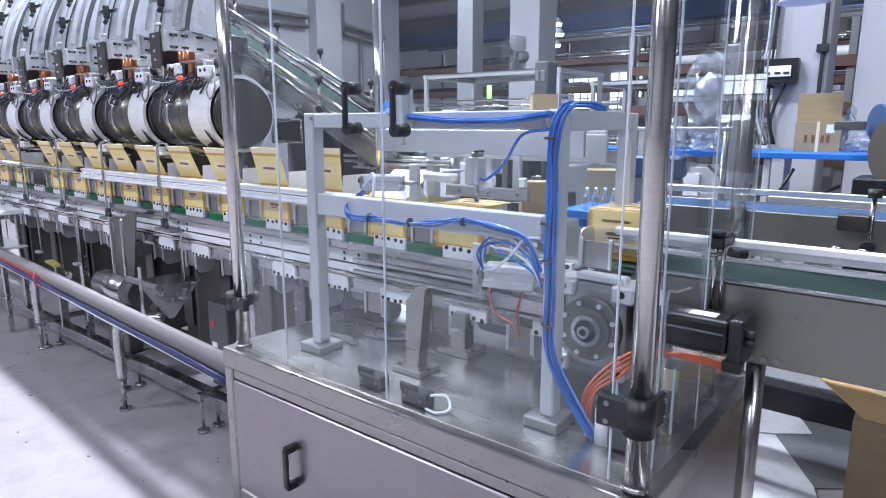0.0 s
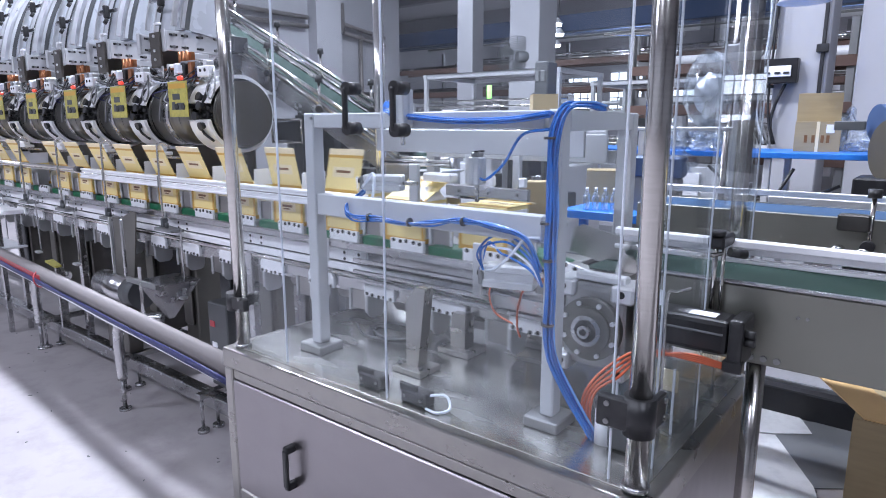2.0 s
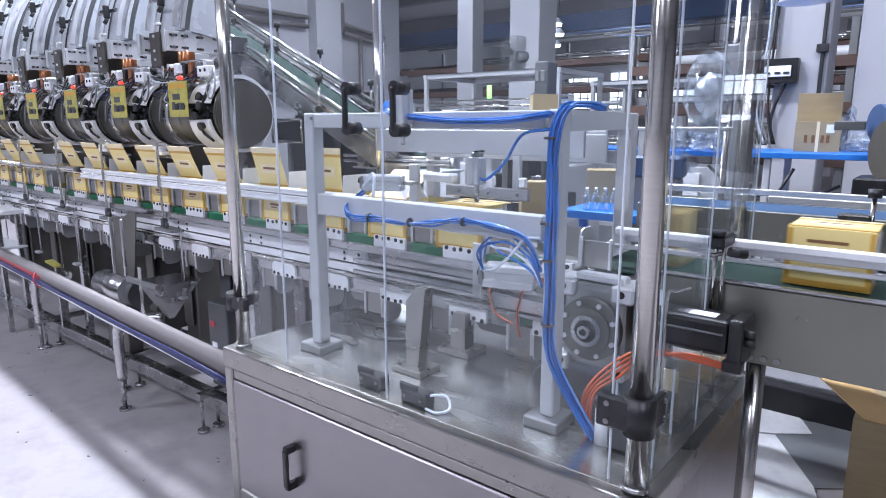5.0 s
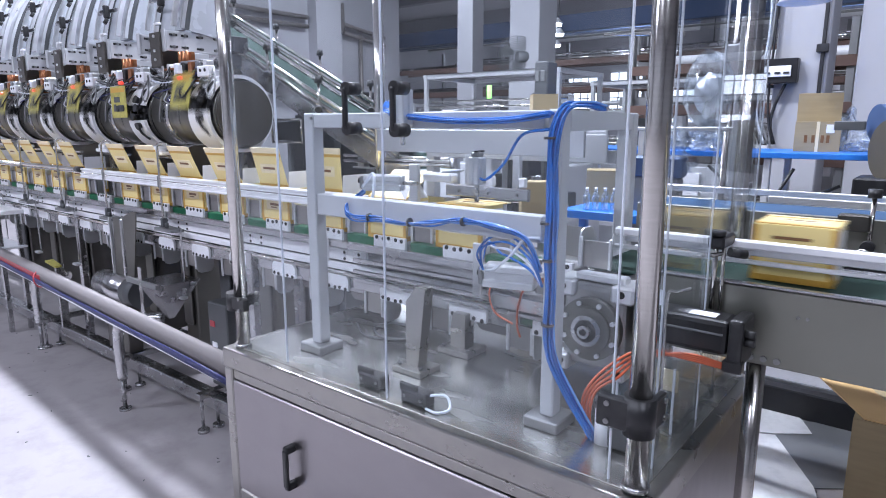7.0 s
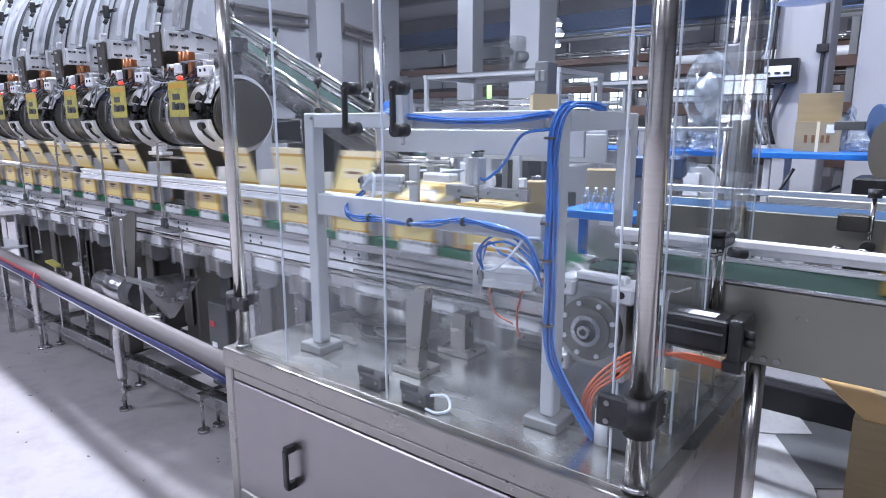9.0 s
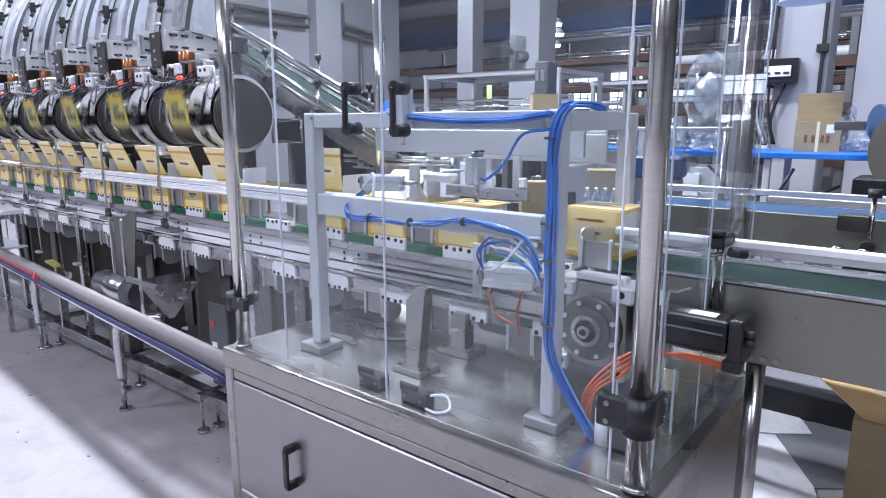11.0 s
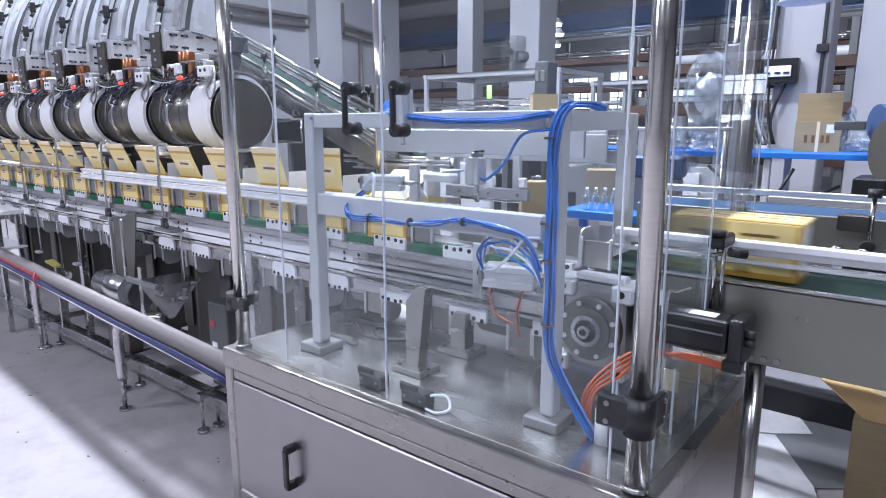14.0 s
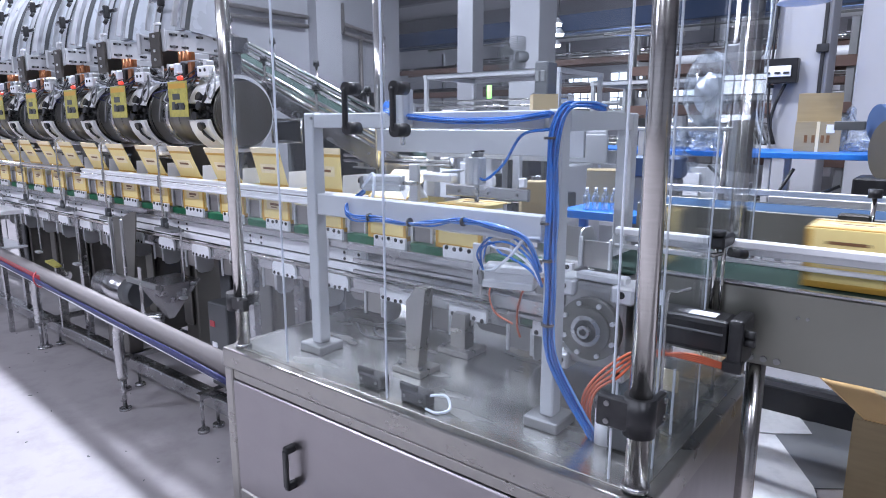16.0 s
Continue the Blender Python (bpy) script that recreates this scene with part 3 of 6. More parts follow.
# ---- gear box, motor ----
def gear_box():
    gx, gy, gz = -0.70, 1.5, 0.92
    t = thing("worm_gearbox", (gx, gy, gz), "cast aluminium worm gearbox with a round flange and hollow shaft", "gearbox")
    bm = B()
    bx(bm, gx - 0.09, gx + 0.09, gy + 0.012, gy + 0.13, gz - 0.115, gz + 0.12, 0.02, 3)
    part("housing", bm, CAST, t)
    bm = B()
    cy(bm, (gx, gy - 0.012, gz), (gx, gy + 0.014, gz), 0.085, 40)
    cy(bm, (gx, gy - 0.024, gz), (gx, gy - 0.01, gz), 0.062, 36)
    part("flange", bm, GEARDK, t)
    bm = B()
    cy(bm, (gx, gy - 0.032, gz), (gx, gy - 0.022, gz), 0.042, 32, 0.038)
    part("bearing_ring", bm, STEEL, t)
    cyl_part("oil_seal", BLACK, t, (gx, gy - 0.035, gz), (gx, gy - 0.0315, gz), 0.03, 28)
    cyl_part("shaft", STEEL, t, (gx, gy - 0.046, gz), (gx, gy - 0.0345, gz), 0.017, 24)
    cyl_part("shaft_bore", HOLE, t, (gx, gy - 0.048, gz), (gx, gy - 0.0455, gz), 0.009, 16)
    for k in range(8):
        a = math.pi * (k + 0.5) / 4
        x, z = gx + 0.073 * math.cos(a), gz + 0.073 * math.sin(a)
        cyl_part("flange_bolt", ALU, t, (x, gy - 0.02, z), (x, gy - 0.0115, z), 0.0065, 12)
    for sx, sz, w in ((-1, 1, 0.05), (1, 1, 0.05), (-1, -1, 0.034), (1, -1, 0.03)):
        x, z = gx + sx * 0.082, gz + sz * 0.105
        bm = B()
        bx(bm, x - w * 0.62, x + w * 0.62, gy - 0.006, gy + 0.1, z - 0.026, z + 0.02, 0.006)
        lug = part("mounting_lug", bm, ALU, t)
        cyl_part("bolt", BLACK, lug, (x, gy - 0.009, z), (x, gy - 0.0055, z), 0.0095, 14)
    box_part("top_bar", ALU, t, gx - 0.06, gx + 0.08, gy + 0.02, gy + 0.06, gz + 0.122, gz + 0.142, 0.004, "bright top bar")
    t2 = thing("servo_motor", (-0.42, 1.56, 0.95), "black servo motor flanged to the gearbox", "motor")
    bm = B()
    bx(bm, -0.56, -0.37, 1.54, 1.64, 0.905, 0.99, 0.012, 2)
    part("body", bm, BLACKMETAL, t2)
    bm = B()
    bx(bm, -0.368, -0.335, 1.535, 1.645, 0.88, 1.0, 0.008, 2)
    part("end_bell", bm, BLACK, t2)
    bm = B()
    bx(bm, -0.595, -0.562, 1.53, 1.65, 0.895, 1.0, 0.006)
    part("front_flange", bm, DKGREY, t2)
    box_part("type_plate", CARDWHITE, t2, -0.47, -0.405, 1.56, 1.6, 0.9905, 0.993, 0.0008, "white rating plate")
    for z in (0.945, 0.965):
        cyl_part("connector", BLACK, t2, (-0.335, 1.56, z), (-0.312, 1.56, z), 0.01, 14)
    box_part("connector_block", BLACK, t2, -0.375, -0.33, 1.53, 1.56, 0.87, 0.9, 0.004)
    box_part("terminal_line", MIDGREY, t2, -0.56, -0.38, 1.5385, 1.541, 0.955, 0.96, 0.0005)
    t3 = thing("sensor_stand", (-0.55, 1.4, CZ), "bent steel rod stand with a wing handle beside the motor", "sensor stand")
    hose_part("rod", TUBE, t3, [(-0.49, 1.46, CZ), (-0.49, 1.46, 0.9), (-0.49, 1.46, 1.05), (-0.47, 1.47, 1.065), (-0.445, 1.49, 1.072)], 0.004, 10)
    bm = B()
    prism(bm, [(-0.56, 1.01), (-0.5, 1.03), (-0.495, 1.06), (-0.545, 1.085)], "y", 1.46, 1.463)
    part("clear_plate", bm, CLEARHOSE, t3)
    t4 = thing("air_filter", (-0.62, 1.36, CZ), "white filter bottle with a dark cap standing by the hoses", "air filter")
    bm = B()
    cy(bm, (-0.585, 1.36, CZ), (-0.585, 1.36, CZ + 0.09), 0.025, 24)
    part("bowl", bm, WHITEPL, t4)
    cyl_part("cap", BLACK, t4, (-0.585, 1.36, CZ + 0.09), (-0.585, 1.36, CZ + 0.115), 0.027, 24)
    box_part("head", DKGREY, t4, -0.57, -0.51, 1.335, 1.39, CZ + 0.0, CZ + 0.12, 0.006)


gear_box()


def clear_bin():
    t = thing("clear_bin", (-0.55, 1.7, CZ), "clear acrylic collecting bin with a paper tag inside", "bin")
    for x0, x1, y0, y1 in ((-0.62, -0.615, 1.5, 1.85), (-0.475, -0.47, 1.5, 1.85), (-0.614, -0.476, 1.5, 1.505), (-0.614, -0.476, 1.845, 1.85)):
        bm = B()
        bx(bm, x0, x1, y0, y1, CZ, CZ + 0.17, 0.001)
        p = part("side", bm, ACRYLIC, t)
        p.visible_shadow = False
    for x, y in ((-0.6175, 1.5), (-0.4725, 1.5), (-0.4725, 1.85), (-0.6175, 1.85)):
        box_part("corner_strip", CLEARHOSE, t, x - 0.003, x + 0.003, y - 0.003, y + 0.003, CZ, CZ + 0.172, 0.0008)
    box_part("paper_tag", PALE, t, -0.56, -0.5, 1.62, 1.625, CZ + 0.06, CZ + 0.12, 0.001)


clear_bin()

# ---- carton line ----
PITCH, X_FIRST = 0.33, -1.273
LX0, LX1 = -11.0, -0.86


def line_bed():
    t = thing("carton_conveyor", (-3, 1.7, 0), "long stainless chain conveyor with guide rails for open cartons", "conveyor")
    box_part("bed", STEEL, t, LX0, LX1, 1.7, 1.86, 0.885, 0.975, 0.004)
    box_part("bed_sheet", BRIGHTSTEEL, t, LX0, LX1, 1.762, 1.86, 1.02, 1.034, 0.002, "grey steel bed sheet")
    box_part("side_rail", STEEL, t, LX0, LX1, 1.612, 1.632, 0.985, 1.015, 0.004)
    box_part("side_rail", STEEL, t, LX0, LX1, 1.88, 1.9, 0.985, 1.03, 0.004)
    box_part("white_strip", WHITEPL, t, LX0, -1.7, 1.655, 1.667, 0.925, 0.972, 0.002, "white plastic guide strip")
    box_part("lower_strip", WHITEPL, t, LX0, -1.1, 1.66, 1.675, 0.885, 0.915, 0.002, "white plastic guide strip")
    cyl_part("lower_rod", TUBE, t, (LX0, 1.655, 0.872), (-1.0, 1.655, 0.872), 0.008, 12)
    box_part("return_guard", STEEL, t, LX0, -1.02, 1.664, 1.672, 0.818, 0.86, 0.002)
    box_part("return_rail", STEEL, t, LX0, LX1, 1.7, 1.72, 0.79, 0.81, 0.003)
    # guide rail in front of the lids: pale channel near the machine, steel tube farther up the line
    bm = B()
    bx(bm, -4.05, -1.655, 1.602, 1.612, 1.15, 1.19, 0.002)
    bx(bm, -4.05, -1.655, 1.596, 1.632, 1.186, 1.198, 0.003)
    bx(bm, -4.05, -1.655, 1.598, 1.612, 1.163, 1.172, 0.003)
    bx(bm, -4.05, -1.655, 1.596, 1.632, 1.142, 1.152, 0.003)
    part("front_guide", bm, WHITEPL, t, "pale plastic guide channel")
    bm = B()
    cy(bm, (LX0, 1.605, 1.19), (-4.1, 1.605, 1.19), 0.012, 14)
    cy(bm, (LX0, 1.605, 1.172), (-1.63, 1.605, 1.172), 0.005, 10)
    part("guide_tube", bm, TUBE, t)
    cyl_part("tube_end", BLACK, t, (-4.11, 1.605, 1.19), (-4.03, 1.605, 1.19), 0.017, 16, "black end sleeve")
    box_part("back_guide", STEEL, t, LX0, -1.4, 1.845, 1.855, 1.16, 1.185, 0.002)
    x = -1.87
    k = 0
    while x > -7:
        box_part("rail_bracket", ALU, t, x - 0.014, x + 0.014, 1.6, 1.611, 0.925, 1.02, 0.003)
        bm = B()
        bx(bm, x - 0.006, x + 0.006, 1.588, 1.6, 1.14, 1.2, 0.002)
        part("rail_clip", bm, MIDGREY, t)
        for dx in (-0.06, 0.05, 0.13):
            for dz in (0.935, 0.96):
                cyl_part("bolt", HOLE, t, (x + dx, 1.652, dz), (x + dx, 1.656, dz), 0.006, 8)
        x -= 0.62
        k += 1
    box_part("end_bracket", ALU, t, -1.155, -1.12, 1.59, 1.602, 0.915, 1.085, 0.003)
    for z in (0.93, 0.985, 1.0):
        cyl_part("bolt", BOLT, t, (-1.1, 1.6, z), (-1.1, 1.612, z), 0.008, 10)
    box_part("end_block", MIDGREY, t, -0.93, -0.86, 1.6, 1.64, 0.955, 0.99, 0.004)
    box_part("lower_block", STEEL, t, -1.1, -0.86, 1.61, 1.625, 0.885, 0.93, 0.003)
    for z in (0.945, 0.9, 0.868):
        box_part("bed_rail", STEEL, t, -1.75, -0.87, 1.628, 1.642, z - 0.008, z + 0.008, 0.003)
    # legs and floor beams
    for x in (-2.45, -4.3, -6.2, -8.1):
        for y in (1.66, 1.92):
            box_part("leg", STEEL, t, x - 0.02, x + 0.02, y - 0.02, y + 0.02, 0.1, 0.885, 0.004)
            bm = B()
            cy(bm, (x, y, 0), (x, y, 0.012), 0.03, 18)
            cy(bm, (x, y, 0.01), (x, y, 0.11), 0.009, 10)
            part("levelling_foot", bm, STEEL, t)
    for y in (1.56, 1.95):
        box_part("floor_beam", STEEL, t, -8.1, -2.05, y - 0.035, y + 0.035, 0.1, 0.17, 0.005)
    for x in (-2.66, -3.45, -4.55):
        for y in (1.48, 1.56):
            bm = B()
            cy(bm, (x, y, 0), (x, y, 0.015), 0.028, 16)
            cy(bm, (x, y, 0.012), (x, y, 0.19), 0.008, 10)
            part("levelling_foot", bm, STEEL, t)
        box_part("foot_arm", STEEL, t, x - 0.02, x + 0.02, 1.46, 1.95, 0.17, 0.2, 0.004)
    return t


line_bed()


def under_line():
    """Motor housings, drip trays and hoppers below the line."""
    for i, x in enumerate((-2.62, -2.98, -3.38, -3.8, -4.25, -4.75, -5.3, -5.9)):
        t = thing("drive_column", (x, 1.75, 0.17), "dark steel drive housing standing under the line", "drive housing", "drive housings under the line")
        box_part("housing", DARKSTEEL if i % 2 else BRACKET2, t, x - 0.08, x + 0.06, 1.87, 2.05, 0.17, 0.79, 0.008)
        box_part("front_cover", (BRACKET2, DKGREY, DARKSTEEL)[i % 3], t, x - 0.06, x + 0.03, 1.85, 1.868, 0.3, 0.78, 0.004)
        cyl_part("bolt", BOLT, t, (x, 1.844, 0.7), (x, 1.85, 0.7), 0.008, 8)
    for x, s, z in ((-3.04, 0.1, 0.58), ):
        t = thing("drip_hopper", (x, 1.55, 0.45), "folded sheet steel hopper hanging under the line", "hopper")
        bm = B()
        bmesh.ops.create_cone(bm, segments=4, radius1=0.02, radius2=0.16, depth=0.2, cap_ends=True, matrix=Matrix.Translation((x, 1.56, z)) @ Matrix.Rotation(math.pi / 4, 4, "Z"))
        part("funnel", bm, STEEL, t)
        box_part("rim", MIDGREY, t, x - 0.16, x + 0.15, 1.42, 1.44, z + 0.095, z + 0.12, 0.003)
        box_part("strap", STEEL, t, x - 0.015, x + 0.015, 1.42, 1.428, z - 0.12, z + 0.19, 0.003)
        box_part("stay", STEEL, t, x - 0.16, x - 0.145, 1.42, 1.432, z + 0.09, 0.99, 0.003)
        bm = B()
        prism(bm, [(-3.61, 0.6), (-3.4, 0.6), (-3.31, 1.0), (-3.36, 1.0), (-3.5, 0.95), (-3.58, 0.95)], "y", 1.558, 1.564)
        part("side_shield", bm, BRACKET2, t, "dark folded shield plate")
        box_part("shield_edge", ALU, t, -3.615, -3.605, 1.545, 1.566, 0.6, 0.95, 0.002)
    t = thing("drive_motor", (-3.65, 1.5, 0.4), "round bare-metal motor lying under the line", "motor")
    bm = B()
    cy(bm, (-3.75, 1.55, 0.56), (-3.42, 1.55, 0.56), 0.075, 28)
    part("body", bm, STEEL, t)
    cyl_part("fan_cover", DKGREY, t, (-3.42, 1.55, 0.56), (-3.3, 1.55, 0.56), 0.078, 28)
    box_part("stand", DARKSTEEL, t, -3.7, -3.45, 1.52, 1.6, 0.19, 0.5, 0.004)
    t = thing("drive_motor", (-2.45, 1.56, 0.5), "dark red-marked motor box under the line", "motor")
    box_part("body", DKGREY, t, -2.72, -2.56, 1.58, 1.68, 0.2, 0.62, 0.006)
    box_part("red_mark", REDCABLE, t, -2.7, -2.66, 1.576, 1.58, 0.5, 0.53, 0.001, "red mark")
    box_part("white_mark", CARDWHITE, t, -2.69, -2.65, 1.576, 1.58, 0.4, 0.425, 0.001, "white sticker")
    t = thing("brass_tray", (-4.0, 1.4, 0.6), "yellow edged tray under the line", "tray")
    bm = B()
    prism(bm, [(-4.48, 1.5), (-4.24, 1.47), (-4.24, 1.51), (-4.48, 1.55)], "z", 0.585, 0.597)
    part("plate", bm, LEAFLET, t)
    box_part("stay", STEEL, t, -4.36, -4.34, 1.51, 1.56, 0.17, 0.585, 0.003)
    # open worktop far up the line
    t = thing("work_table", (-6.0, 1.5, 0), "white topped steel side table near the line", "table")
    box_part("tabletop", WHITEPL, t, -6.6, -5.05, 1.42, 1.6, 0.84, 0.87, 0.004)
    box_part("shelf", WHITEPL, t, -6.6, -5.05, 1.42, 1.6, 0.6, 0.615, 0.003)
    for x in (-6.5, -5.1):
        for y in (1.45, 1.57):
            box_part("leg", STEEL, t, x - 0.015, x + 0.015, y - 0.015, y + 0.015, 0, 0.84, 0.003)


under_line()


def hook_rod(x):
    t = thing("hook_rod", (x, 1.605, 0.9), "bent steel rod hooked over the carton lids", "hook rod", "hook rods along the line")
    hose_part("rod", TUBE, t, [(x, 1.595, 0.935), (x, 1.595, 1.1), (x, 1.595, 1.33), (x + 0.004, 1.6, 1.352), (x + 0.018, 1.615, 1.363), (x + 0.034, 1.63, 1.352), (x + 0.038, 1.635, 1.335)], 0.006, 10)
    box_part("foot_clip", DKGREY, t, x - 0.012, x + 0.012, 1.585, 1.613, 0.93, 0.985, 0.003)
    bm = B()
    prism(bm, [(x - 0.03, 1.56), (x + 0.13, 1.56), (x + 0.15, 1.62), (x - 0.03, 1.64)], "z", 0.925, 0.94)
    part("arm", bm, MIDGREY, t)
    box_part("hanger_bar", STEEL, t, x + 0.14, x + 0.152, 1.6, 1.606, 0.6, 0.95, 0.002)
    box_part("hanger_foot", ALU, t, x + 0.1, x + 0.16, 1.575, 1.61, 0.585, 0.6, 0.003)
    cyl_part("knurled_screw", DKGREY, t, (x + 0.07, 1.575, 0.945), (x + 0.07, 1.575, 0.97), 0.009, 10)


for hx_ in (-3.1, -3.725, -4.35, -4.97, -5.6, -6.2):
    hook_rod(hx_)


def cable_pipe():
    t = thing("cable_pipe", (-3.5, 1.3, 0.5), "stainless pipe along the line with red and blue cables", "pipe rail")
    a, b = Vector((-7.9, 1.6, 0.59)), Vector((-1.94, 1.235, 0.57))
    cyl_part("pipe", PIPEGREY, t, a, b, 0.04, 28)
    o = Vector((0, -0.03, -0.038))
    rnd = random.Random(2)
    for i in range(11):
        p = []
        oo = Vector((0, -0.036, -0.022)) + Vector((0, -0.0, 0.005 * i - 0.026)) + (Vector((0, -0.012, 0)) if i in (4, 5, 6) else Vector((0, 0, 0)))
        for k in range(15):
            q = a.lerp(b, k / 14)
            p.append(q + oo + Vector((0, 0, rnd.uniform(-0.005, 0.005))))
        if i == 0:
            hose_part("cable", WHITEPL, t, [q + Vector((0, 0.008, -0.008)) for q in p], 0.006, 7, steps=3)
        elif i > 6:
            hose_part("cable", REDCABLE, t, p[:10], 0.006, 7, steps=3)
        else:
            hose_part("cable", BLUEDK, t, p[5:] if i % 2 else p, 0.006, 7, steps=3)
    hose_part("cable_tie", REDCABLE, t, [(-4.15, 1.34, 0.6), (-4.12, 1.31, 0.58), (-4.1, 1.31, 0.54), (-4.08, 1.33, 0.52), (-4.05, 1.35, 0.56), (-4.06, 1.37, 0.61)], 0.004, 7)
    for x, y in ((-3.2, 1.36), (-4.55, 1.45), (-5.9, 1.53)):
        p = hose_part("leg", STEEL, t, [(x + 0.2, y + 0.14, 0.5), (x + 0.12, y + 0.07, 0.5), (x + 0.03, y + 0.01, 0.47), (x, y, 0.4), (x, y, 0.27), (x, y, 0.17)], 0.026, 14)
        bm = B()
        cy(bm, (x, y, 0), (x, y, 0.012), 0.03, 18)
        cy(bm, (x, y, 0.01), (x, y, 0.18), 0.011, 12)
        part("foot", bm, STEEL, p)


cable_pipe()


# ---- output conveyor ----
def out_conveyor():
    t = thing("output_conveyor", (0.5, 1.8, 0), "long output belt conveyor with grey steel sides and white rails", "conveyor")
    x0, x1 = -0.80, 6.0
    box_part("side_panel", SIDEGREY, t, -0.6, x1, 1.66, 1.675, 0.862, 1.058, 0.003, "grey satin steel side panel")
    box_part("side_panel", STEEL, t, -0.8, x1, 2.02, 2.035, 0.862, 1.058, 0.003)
    box_part("edge_trim", STEEL, t, -0.6, x1, 1.654, 1.678, 1.059, 1.066, 0.002)
    box_part("belt", DARKBELT, t, x0, x1, 1.68, 2.018, 1.035, 1.046, 0.004, "dark green belt")
    box_part("underside", MIDGREY, t, x0, x1, 1.68, 2.015, 0.87, 1.03, 0.01)
    for y, z, xs in ((1.735, 1.148, -0.745),):
        box_part("guide_rail", WHITEPL, t, xs, x1, y - 0.008, y + 0.014, z - 0.012, z + 0.012, 0.005, "white plastic guide rail")
        box_part("rail_back", ALU, t, xs + 0.02, x1, y + 0.012, y + 0.02, z - 0.03, z - 0.008, 0.002)
        box_part("low_rail", ALU, t, xs, x1, y - 0.006, y + 0.006, 1.098, 1.11, 0.002)
    for x in (-0.44, 0.7, 1.9, 3.1):
        bm = B()
        cy(bm, (x, 1.645, 0.99), (x, 1.645, 1.19), 0.007, 14)
        cy(bm, (x + 0.02, 1.645, 0.99), (x + 0.02, 1.645, 1.15), 0.005, 12)
        cy(bm, (x - 0.05, 1.62, 1.12), (x + 0.02, 1.645, 1.135), 0.005, 12)
        r = part("rail_stand", bm, TUBE, t)
        box_part("stand_head", BLACK, r, x - 0.018, x + 0.022, 1.632, 1.736, 1.145, 1.178, 0.006, "black plastic clamp head")
        cyl_part("stand_knob", BLACK, r, (x + 0.005, 1.645, 1.178), (x + 0.005, 1.645, 1.192), 0.017, 20)
        cyl_part("side_knob", BLACK, r, (x + 0.03, 1.66, 1.138), (x + 0.06, 1.69, 1.13), 0.012, 16)
    for x in (-0.245, -0.225):
        cyl_part("screw", BOLT, t, (x, 1.656, 0.998), (x, 1.661, 0.998), 0.004, 10)
    for x in (-0.34, -0.31, -0.28):
        cyl_part("bolt", BOLT, t, (x, 1.654, 0.88), (x, 1.661, 0.88), 0.008, 10)
    box_part("low_rail", ALU, t, -0.8, x1, 1.994, 2.006, 1.098, 1.11, 0.002)
    for y in (1.7,):
        cyl_part("leg", TUBE, t, (-0.333, y, 0.0), (-0.333, y, 0.868), 0.023, 28, "polished round steel leg")
    for x in (1.2, 2.6, 4.2):
        for y in (1.7, 2.0):
            box_part("leg", STEEL, t, x - 0.02, x + 0.02, y - 0.02, y + 0.02, 0.0, 0.865, 0.004)
    # discharge chute and stop plate at the machine's end
    t = thing("runout_plate", (-0.74, 1.62, 1.0), "bare-steel run-out plate at the end of the chain bed", "run-out plate")
    box_part("foot", STEEL, t, -0.76, -0.64, 1.56, 1.7, 1.01, 1.03, 0.003)
    box_part("chute", DARKSTEEL, t, -0.655, -0.605, 1.6, 1.68, 1.02, 1.045, 0.002)


out_conveyor()


# ---- chain carriers and cartons ----
BUCKET = mat("bucket_sheet_steel", (0.36, 0.35, 0.34), 0.35, 0.9, 0.1, 8, dirt=(0.24, 0.23, 0.22), dirt_amt=0.4, dirt_scale=6)


